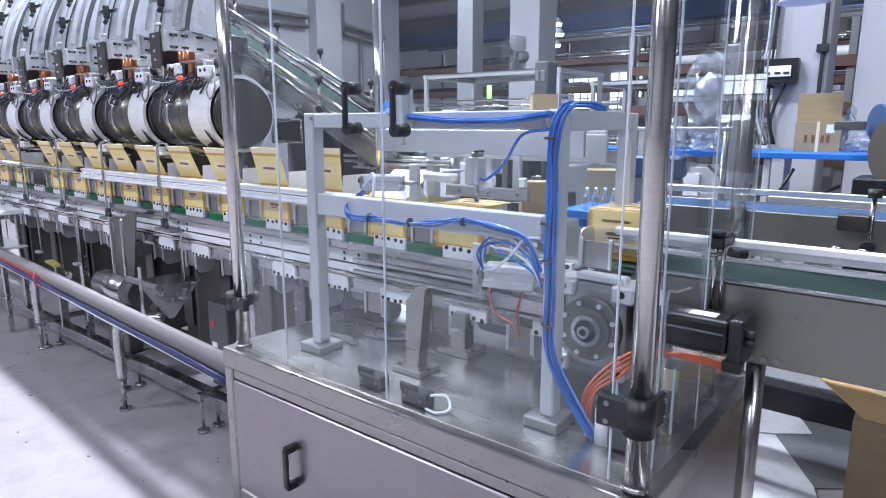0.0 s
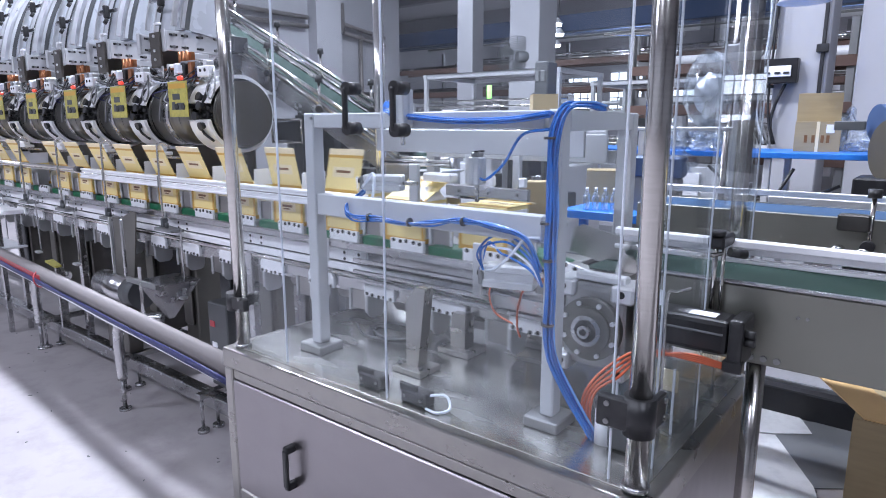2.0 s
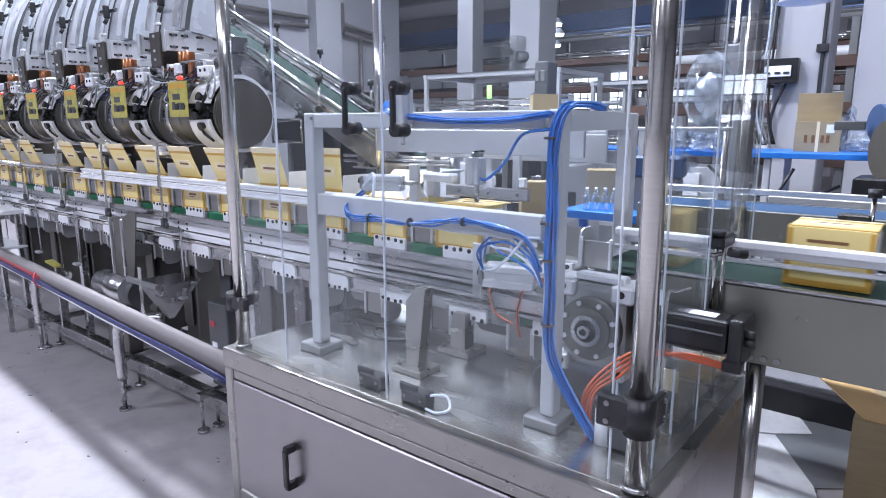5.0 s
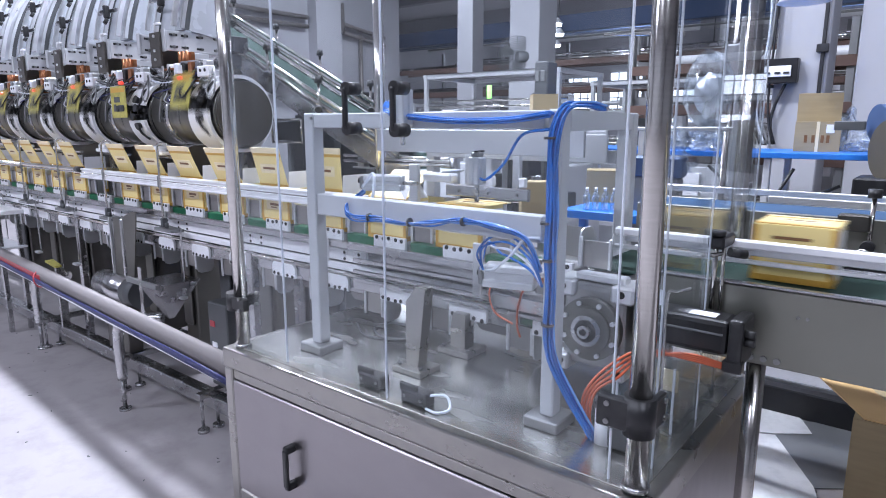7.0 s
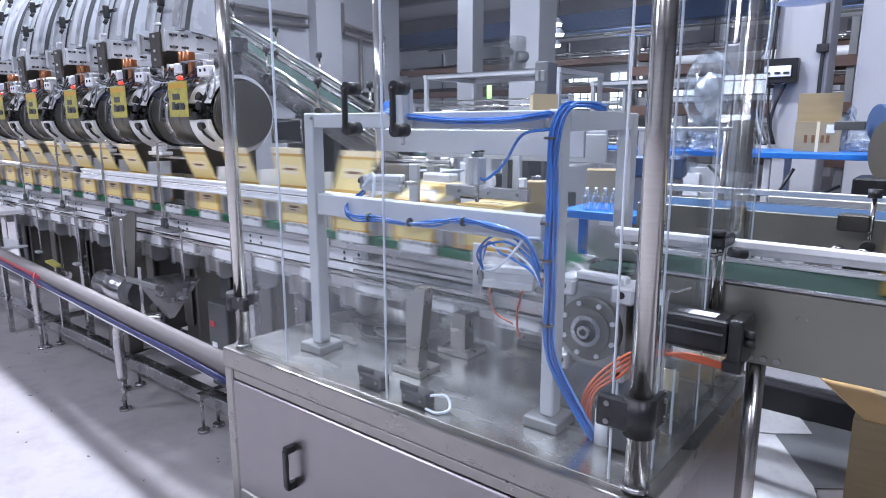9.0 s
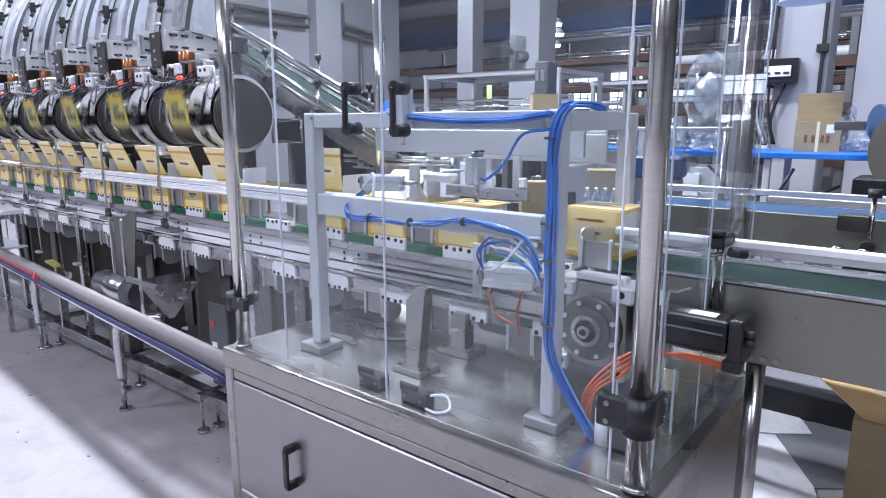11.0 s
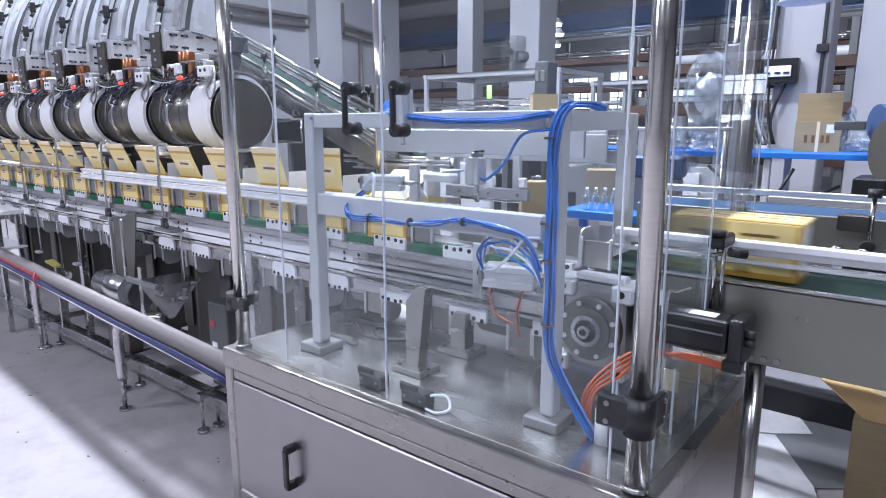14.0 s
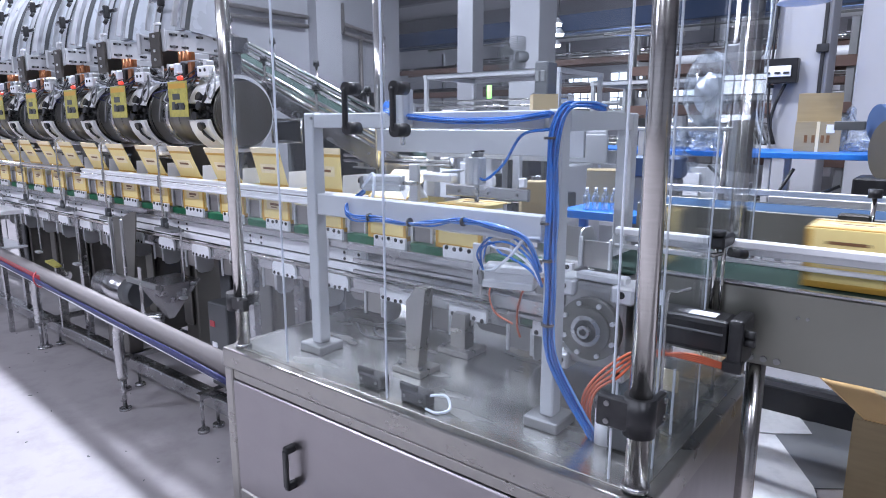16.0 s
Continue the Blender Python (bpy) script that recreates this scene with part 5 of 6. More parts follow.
# ---- behind the line ----
def second_conveyor():
    t = thing("rear_conveyor", (0.5, 2.75, 0), "second belt conveyor with blue belt and grey steel sides", "conveyor")
    box_part("side_panel", SIDEGREY, t, -1.06, 6, 2.68, 2.7, 0.95, 1.12, 0.003)
    box_part("side_panel", SIDEGREY, t, -1.06, 6, 3.0, 3.02, 0.95, 1.12, 0.003)
    box_part("belt", BELTBLUE, t, -1.06, 6, 2.702, 2.998, 1.105, 1.118, 0.003, "blue-grey belt")
    for y in (2.72, 2.98):
        box_part("guide_rail", ALU, t, -0.55 if y < 2.8 else -1.06, 6, y, y + 0.012, 1.15, 1.178, 0.003)
    for x in (-0.62, -0.2, 0.6):
        bm = B()
        cy(bm, (x, 2.66, 0.95), (x, 2.66, 1.2), 0.008, 12)
        r = part("rail_stand", bm, TUBE, t)
        cyl_part("knob", BLACK, r, (x, 2.66, 1.2), (x, 2.66, 1.23), 0.022, 16)
        cyl_part("side_knob", BLACK, r, (x, 2.64, 1.03), (x, 2.6, 1.03), 0.022, 16)
    box_part("sensor_bracket", BLACK, t, -0.15, -0.1, 2.62, 2.7, 1.04, 1.16, 0.006)
    box_part("drive_box", DARKSTEEL, t, -0.3, -0.2, 2.62, 2.67, 1.08, 1.14, 0.006)
    for x in (-0.29, -0.21):
        cyl_part("roller", STEEL, t, (x, 2.59, 1.0), (x, 2.66, 1.0), 0.025, 18)
    for x in (-0.98, 0.4, 2.3):
        for y in (2.72, 2.98):
            box_part("leg", STEEL, t, x - 0.02, x + 0.02, y - 0.02, y + 0.02, 0, 0.95, 0.004)


second_conveyor()


def carton_box(x, y, z, w, d, h, rz, label, marks=True, opened=True):
    t = thing("cardboard_box", (0, 0, 0), label, "cardboard box", "cardboard boxes")
    bm = B()
    th = 0.006
    bx(bm, -w / 2 + th, w / 2 - th, -d / 2 + th, d / 2 - th, 0, th, 0.001)
    part("bottom", bm, KRAFT, t)
    for e in ((-w / 2, w / 2, -d / 2, -d / 2 + th), (-w / 2, w / 2, d / 2 - th, d / 2), (-w / 2, -w / 2 + th, -d / 2 + th, d / 2 - th), (w / 2 - th, w / 2, -d / 2 + th, d / 2 - th)):
        box_part("wall", KRAFT, t, *e, 0, h, 0.001)
    if opened:
        bm = B()
        bx(bm, -w / 2, w / 2, d / 2 - 0.004, d / 2, h + 0.001, h + d * 0.9, 0.001)
        part("flap", bm, KRAFT, t)
    else:
        for s in (-1, 1):
            bm = B()
            bx(bm, -w / 2, w / 2, min(0.001 * s, s * d / 2), max(0.001 * s, s * d / 2), h + 0.0005, h + 0.005, 0.001)
            part("flap", bm, KRAFT, t)
    if marks:
        for dx in (-0.28, -0.12, 0.08, 0.2):
            box_part("mark", INKBROWN, t, w * dx, w * (dx + 0.07), -d / 2 - 0.001, -d / 2 + 0.001, h * 0.3, h * 0.55, 0.0003, "dark printed mark")
        bm = B()
        bx(bm, w * 0.18, w * 0.36, -d / 2 - 0.0022, -d / 2, h * 0.62, h * 0.9, 0.0003)
        part("label_sheet", bm, CARDWHITE, t, "white paper label")
        bm = B()
        bx(bm, -w * 0.03, w * 0.04, -d / 2 - 0.0016, -d / 2, 0.0, h, 0.0003)
        part("tape", bm, PALE, t, "brown tape")
    t.matrix_basis = pose(x, y, z, 0, 0, rz)
    return t


def packing_bench():
    t = thing("packing_bench", (-1.0, 4.6, 0), "bright blue steel packing bench with a lower shelf", "bench")
    z = 1.285
    box_part("tabletop", SHELFBLUE, t, -2.4, 0.8, 4.3, 5.0, z - 0.035, z, 0.004)
    for x in (-2.35, -0.9, 0.75):
        for y in (4.34, 4.96):
            box_part("leg", GREYPAINT, t, x - 0.02, x + 0.02, y - 0.02, y + 0.02, 0, z - 0.035, 0.004)
    bm = B()
    for a, b in (((-1.25, 4.33, 1.19), (-0.85, 4.33, 0.85)), ((-0.75, 4.33, 1.19), (-0.92, 4.33, 0.85)), ((-0.5, 4.33, 1.1), (-0.85, 4.33, 0.9))):
        cy(bm, a, b, 0.01, 10)
    part("brace", bm, BLACKMETAL, t)
    box_part("shelf", WHITEPL, t, -2.3, 0.7, 4.36, 4.96, 0.72, 0.75, 0.003)
    return z


t_ = thing("tool_stand", (-1.5, 2.55, 0), "grey steel stand behind the closing machine", "stand")
box_part("stand_top", MIDGREY, t_, -1.62, -1.38, 2.46, 2.66, 0.98, 0.999, 0.003)
for x_, y_ in ((-1.6, 2.48), (-1.4, 2.48), (-1.6, 2.64), (-1.4, 2.64)):
    box_part("leg", MIDGREY, t_, x_ - 0.012, x_ + 0.012, y_ - 0.012, y_ + 0.012, 0, 0.98, 0.002)


BZ = packing_bench()
carton_box(-0.7, 4.68, BZ, 0.25, 0.2, 0.185, 9, "open brown cardboard box with a white label on a bench")
carton_box(-2.27, 3.95, 1.502, 0.17, 0.16, 0.15, 39, "closed brown cardboard box on a machine top", False, False)
carton_box(-1.5, 2.55, 1.0, 0.13, 0.11, 0.19, 39, "small brown cardboard box behind the frame", False, False)
carton_box(-1.5, 3.36, 1.03, 0.24, 0.18, 0.17, 24, "brown cardboard box with bottles before it", False, False)
carton_box(0.03, 2.9, 0.0, 0.42, 0.4, 0.36, 0, "open brown cardboard box standing on the floor", False, False)
bmf = B()
prism(bmf, [(-0.346, 3.062), (-0.189, 3.116), (-0.08, 2.905), (-0.07, 2.703), (-0.145, 2.703)], "z", 0.367, 0.373)
tagged(part("box_flap", bmf, KRAFTIN), "folded-out brown cardboard flap on an open box", "cardboard flap")


def film_heap(x, y, z, rx, rz, h, seed, label):
    bm = B()
    bmesh.ops.create_icosphere(bm, subdivisions=4, radius=1.0)
    for v in bm.verts:
        n = noise.noise(v.co * 1.7 + Vector((seed, 0, 0))) * 0.5 + noise.noise(v.co * 5 + Vector((0, seed, 0))) * 0.28
        v.co *= 0.8 + n
        v.co = Vector((v.co.x * rx, v.co.y * rz, max(v.co.z, -0.6) * h + 0.6 * h))
    bmesh.ops.translate(bm, vec=(x, y, z), verts=bm.verts[:])
    ob = tagged(part("plastic_film", bm, FILMWRAP), label, "plastic film", "crumpled plastic film")
    return ob


film_heap(-0.55, 4.85, BZ, 0.12, 0.1, 0.16, 1, "crumpled clear plastic film beside a box")
film_heap(-1.42, 4.5, BZ, 0.2, 0.15, 0.1, 2, "crumpled clear plastic film on the bench")
film_heap(-1.28, 4.35, BZ, 0.13, 0.12, 0.1, 3, "crumpled clear plastic film on the bench")
film_heap(-0.35, 4.75, BZ, 0.18, 0.12, 0.07, 4, "crumpled clear plastic film on the bench")


def wrapped_machine():
    t = thing("wrapped_dish", (-1.0, 3.2, 1.2), "round hood wrapped in clear plastic on a stand", "wrapped hood")
    bm = B()
    bmesh.ops.create_uvsphere(bm, u_segments=28, v_segments=16, radius=0.16)
    for v in bm.verts:
        v.co = Vector((v.co.x * 0.75, v.co.y * 0.5, v.co.z * 1.15)) * (1 + 0.08 * noise.noise(v.co * 14))
    bmesh.ops.translate(bm, vec=(-0.98, 3.3, 1.62), verts=bm.verts[:])
    part("hood", bm, FILMWRAP, t)
    bm = B()
    bmesh.ops.create_uvsphere(bm, u_segments=20, v_segments=12, radius=0.1)
    for v in bm.verts:
        v.co = Vector((v.co.x * 0.8, v.co.y * 0.5, v.co.z)) * (1 + 0.15 * noise.noise(v.co * 20))
    bmesh.ops.translate(bm, vec=(-0.98, 3.34, 1.6), verts=bm.verts[:])
    part("inner", bm, ALU, t)
    box_part("platform", GREYPAINT, t, -1.28, -0.78, 3.15, 3.45, 1.42, 1.44, 0.004)
    for x in (-1.25, -0.82):
        for y in (3.18, 3.42):
            box_part("leg", ALU, t, x - 0.015, x + 0.015, y - 0.015, y + 0.015, 0, 1.42, 0.003)
    for x in (-0.8, -0.74):
        cyl_part("rod", TUBE, t, (x, 3.0, 0.0), (x, 3.0, 1.42), 0.014, 14)
    cyl_part("screen_post", TUBE, t, (-0.95, 3.6, 0), (-0.95, 3.6, 2.25), 0.014, 12)
    box_part("screen", WALL, t, -1.0, -0.82, 3.58, 3.6, 1.64, 1.86, 0.01, "pale grey panel")
    hose_part("rod_frame", TUBE, t, [(-1.1, 3.1, 0.0), (-1.1, 3.1, 1.0), (-1.1, 3.1, 1.8), (-1.07, 3.12, 1.86), (-1.4, 3.0, 1.88)], 0.006, 8)
    st = box_part("meter_strip", GREYPAINT, t, -0.775, -0.725, 2.995, 3.01, 0.9, 1.9, 0.003, "grey strip with two round windows")
    for z in (1.62, 1.555):
        cyl_part("round_window", DKGREY, st, (-0.742, 2.99, z), (-0.742, 2.996, z), 0.022, 20)
    film_heap(-1.1, 3.15, 1.22, 0.14, 0.1, 0.14, 6, "crumpled clear plastic film hanging on the stand")
    t2 = thing("wrapped_unit", (-1.1, 3.1, 0), "blue machine unit wrapped in clear plastic", "machine unit")
    box_part("body", BEAMBLUE, t2, -1.25, -1.0, 3.05, 3.14, 1.2, 1.3, 0.01)
    box_part("stand", MIDGREY, t2, -1.24, -1.01, 3.06, 3.13, 0, 1.2, 0.01)


wrapped_machine()


def electric_box():
    t = thing("switch_box", (-1.1, 5.48, 1.8), "open dark switch box with white breakers on a column", "switch box")
    bm = B()
    bx(bm, -1.26, -1.0, 5.5, 5.59, 1.765, 1.945, 0.004)
    part("case", bm, BLACKMETAL, t)
    box_part("breakers", WHITEPL, t, -1.225, -1.04, 5.485, 5.5, 1.81, 1.89, 0.003, "row of white breakers")
    for x in (-1.2, -1.13, -1.07):
        box_part("switch", BLACK, t, x - 0.02, x + 0.02, 5.478, 5.486, 1.83, 1.845, 0.001)
    hose_part("cable", BLACK, t, [(-1.2, 5.58, 2.5), (-1.2, 5.57, 2.1), (-1.29, 5.55, 1.95), (-1.28, 5.55, 1.76), (-1.16, 5.55, 1.74)], 0.012, 8)
    hose_part("cable", BLACK, t, [(-1.08, 5.55, 1.76), (-1.14, 5.55, 1.6), (-1.16, 5.55, 1.45), (-1.12, 5.55, 1.3)], 0.012, 8)
    box_part("conduit", BLACK, t, -0.87, -0.845, 5.575, 5.597, 1.3, 6.3, 0.003)
    box_part("conduit_box", BLACK, t, -0.9, -0.82, 5.56, 5.598, 1.98, 2.04, 0.004)
    t2 = thing("lamp_shade", (-0.85, 4.7, 2.2), "white hanging lamp shade over the bench", "lamp")
    bm = B()
    cy(bm, (-0.84, 4.6, 2.19), (-0.84, 4.6, 2.34), 0.15, 32, 0.05)
    part("shade", bm, WHITEPL, t2)
    cyl_part("cord", BLACK, t2, (-0.84, 4.6, 2.34), (-0.84, 4.6, 6.4), 0.008, 8)


electric_box()


OLIVE = mat("olive_brown_film", (0.085, 0.075, 0.055), 0.35, 0, 0.2, 6)


def covered_roll():
    t = thing("covered_roll", (-0.2, 3.75, 0), "dark brown roll half covered by a blue cloth on a stand", "material roll")
    bm = B()
    cy(bm, (-0.27, 3.95, 1.32), (0.2, 4.3, 1.32), 0.16, 36)
    part("roll", bm, OLIVE, t)
    bm = B()
    cy(bm, (-0.35, 4.2, 1.46), (0.1, 4.5, 1.46), 0.1, 28)
    part("cloth", bm, BEAMBLUE, t, "blue cloth")
    box_part("stand", BLACKMETAL, t, -0.4, -0.1, 3.9, 4.2, 0, 1.18, 0.01)
    box_part("clip", DKGREY, t, -0.55, -0.4, 4.2, 4.24, 1.42, 1.47, 0.004)


covered_roll()


def bottles():
    for i in range(5):
        x, y = -1.43 + 0.04 * i, 2.95 + 0.02 * i
        t = thing("bottle", (x, y, 1.0), "clear plastic bottle standing on a blue tray", "bottle", "bottles on the blue tray")
        bm = B()
        cy(bm, (x, y, 1.03), (x, y, 1.1), 0.018, 14)
        cy(bm, (x, y, 1.1), (x, y, 1.125), 0.018, 14, 0.007)
        part("body", bm, FILMWRAP, t)
        cyl_part("cap", WHITEPL, t, (x, y, 1.125), (x, y, 1.14), 0.008, 12)
    t = thing("blue_tray", (-1.3, 3.0, 1.0), "blue painted steel tray table", "tray table")
    bm = B()
    bx(bm, -1.55, -1.05, 2.9, 3.5, 0.985, 1.028, 0.004)
    part("tray", bm, SHELFBLUE, t)
    for x in (-1.5, -1.1):
        box_part("leg", SHELFBLUE, t, x - 0.02, x + 0.02, 3.05, 3.09, 0, 0.985, 0.003)


bottles()


def floor_clutter():
    t = thing("black_cable_tray", (-0.35, 3.5, 0), "black steel channel lying on the floor", "channel")
    box_part("channel", BLACKMETAL, t, -0.7, 0.1, 3.42, 3.5, 0.0, 0.14, 0.006)
    t = thing("floor_case", (-0.4, 3.9, 0), "low white cabinet on the floor behind the conveyor", "cabinet")
    box_part("body", WHITEPL, t, -0.85, 0.3, 3.8, 4.2, 0.0, 0.3, 0.01)
    box_part("base", DKGREY, t, -0.86, 0.31, 3.79, 4.21, 0.0, 0.05, 0.003)


floor_clutter()


def floor_debris():
    rnd = random.Random(12)
    bm = B()
    for i in range(60):
        x, y = rnd.uniform(-5.5, -1.9), rnd.uniform(0.3, 1.6)
        if i > 48:
            x, y = rnd.uniform(-0.7, 0.3), rnd.uniform(2.3, 3.4)
        a, l, w = rnd.uniform(0, 3.1), rnd.uniform(0.003, 0.009) * rnd.uniform(0.5, 1.4), rnd.uniform(0.0015, 0.004)
        vs = bx(bm, -l, l, -w, w, 0.0, 0.002)
        bmesh.ops.transform(bm, matrix=pose(x, y, 0.0005, 0, 0, math.degrees(a)), verts=vs)
    tagged(part("floor_debris", bm, DKGREY), "scattered dark specks of dirt on the floor", "debris", kind="stuff")
    t = thing("paper_sheet", (-0.45, 3.0, 0), "grey cardboard sheet lying flat on the floor", "sheet")
    bm = B()
    prism(bm, [(-0.508, 3.166), (-0.369, 3.263), (-0.433, 3.399), (-0.12, 3.56), (0.25, 3.2), (-0.19, 2.83), (-0.284, 2.759)], "z", 0.001, 0.005)
    part("sheet", bm, MIDGREY, t)
    for pts in ([(-0.670, 3.414), (-0.512, 3.489), (-0.433, 3.399), (-0.370, 3.270), (-0.508, 3.166), (-0.602, 3.120)],
                [(-0.598, 3.102), (-0.504, 3.148), (-0.284, 2.759), (-0.244, 2.624), (-0.448, 2.460)]):
        t = thing("paper_sheet", (-0.45, 3.0, 0), "white card sheet lying flat on the floor", "sheet", "white sheets on the floor")
        bm = B()
        prism(bm, pts, "z", 0.006, 0.009)
        part("sheet", bm, FLOORCARD, t)


floor_debris()


def rear_machine(x, y, w, d, h, label, seed, m=None):
    rnd = random.Random(seed)
    t = thing("rear_machine", (x, y, 0), label, "machine", "machines in the back of the hall")
    m = m or GREYPAINT
    fr = ALU
    box_part("base", m, t, x - w / 2, x + w / 2, y - d / 2, y + d / 2, 0, h * 0.55, 0.01)
    for sx in (-1, 1):
        for sy in (-1, 1):
            px, py = x + sx * (w / 2 - 0.03), y + sy * (d / 2 - 0.03)
            box_part("upright", fr, t, px - 0.02, px + 0.02, py - 0.02, py + 0.02, h * 0.55, h, 0.003)
    for sy in (-1, 1):
        py = y + sy * (d / 2 - 0.03)
        box_part("beam", fr, t, x - w / 2, x + w / 2, py - 0.02, py + 0.02, h - 0.04, h, 0.003)
    for sx in (-1, 1):
        px = x + sx * (w / 2 - 0.03)
        box_part("beam", fr, t, px - 0.02, px + 0.02, y - d / 2, y + d / 2, h - 0.04, h, 0.003)
    box_part("top_sheet", STEEL, t, x - w / 2, x + w / 2, y - d / 2, y + d / 2, h + 0.001, h + 0.004, 0.001)
    for i in range(6):
        a, b = x + rnd.uniform(-0.42, 0.3) * w, y + rnd.uniform(-0.4, 0.2) * d
        s = rnd.uniform(0.08, 0.25)
        box_part("unit", rnd.choice([STEEL, ALU, DKGREY, WHITEPL, MIDGREY]), t, a, a + s, b, b + s, h * 0.55, h * 0.55 + rnd.uniform(0.1, 0.4) * h * 0.9, 0.01)
    for i in range(4):
        z = h * rnd.uniform(0.6, 0.95)
        cyl_part("bar", TUBE, t, (x - w / 2, y - d / 2 + 0.05 * i, z), (x + w / 2, y - d / 2 + 0.05 * i, z), 0.012, 10)
    box_part("panel_box", WHITEPL, t, x + w * 0.2, x + w * 0.32, y - d / 2 - 0.06, y - d / 2, h * 0.4, h * 0.52, 0.005)


rear_machine(-3.6, 5.6, 1.6, 0.9, 1.95, "grey framed packing machine in the back of the hall", 1)
rear_machine(-2.4, 6.9, 1.5, 0.9, 1.9, "grey framed packing machine in the back of the hall", 2)
rear_machine(-5.8, 6.2, 1.5, 0.9, 1.7, "grey framed packing machine in the back of the hall", 3, MIDGREY)
rear_machine(-4.2, 9.5, 2.0, 0.9, 1.8, "grey framed packing machine in the back of the hall", 4)
rear_machine(-7.6, 9.4, 1.8, 0.9, 1.8, "grey framed packing machine in the back of the hall", 5, MIDGREY)
rear_machine(-2.4, 3.95, 0.9, 0.6, 1.5, "grey framed machine behind the closing machine", 6)
rear_machine(-3.9, 3.7, 0.9, 0.6, 1.35, "dark grey framed machine behind the closing machine", 7, DKGREY)
rear_machine(-1.9, 10.5, 1.9, 0.9, 1.9, "grey framed packing machine in the back of the hall", 8)


def stock_rack(x0, x1, y, tiers, seed):
    rnd = random.Random(seed)
    t = thing("stock_rack", (x0, y, 0), "steel stock rack with long bars and pipes on its arms", "rack", "stock racks in the hall")
    n = max(2, int((x1 - x0) / 2.2))
    for i in range(n + 1):
        x = x0 + (x1 - x0) * i / n
        box_part("upright", MIDGREY, t, x - 0.04, x + 0.04, y - 0.05, y + 0.05, 0, tiers[-1] + 0.4, 0.004)
    for z in tiers:
        box_part("beam", RUST, t, x0, x1, y - 0.09, y - 0.05, z - 0.12, z, 0.003)
        box_part("beam", RUST, t, x0, x1, y + 0.5, y + 0.54, z - 0.12, z, 0.003)
        for k in range(9):
            yy = y + rnd.uniform(-0.02, 0.45)
            a, b = x0 + rnd.uniform(-0.2, 2.0), x1 - rnd.uniform(-0.2, 2.0)
            h = rnd.uniform(0.02, 0.06)
            if rnd.random() < 0.5:
                cyl_part("bar", rnd.choice([TUBE, STEEL, WHITEPL]), t, (a, yy, z + h), (b, yy, z + h), h, 10)
            else:
                box_part("bar", rnd.choice([ALU, WHITEPL, STEEL, MIDGREY, CAST]), t, a, b, yy, yy + 0.06, z + 0.002, z + 2 * h, 0.003)


stock_rack(-12.5, 1.5, 13.5, (0.5, 1.1, 1.7, 2.3, 2.9), 3)
stock_rack(-14.0, 2.5, 17.5, (1.0, 1.8, 2.6, 3.4), 5)
stock_rack(-3.5, 4.0, 8.4, (0.5, 1.1, 1.7, 2.2), 8)


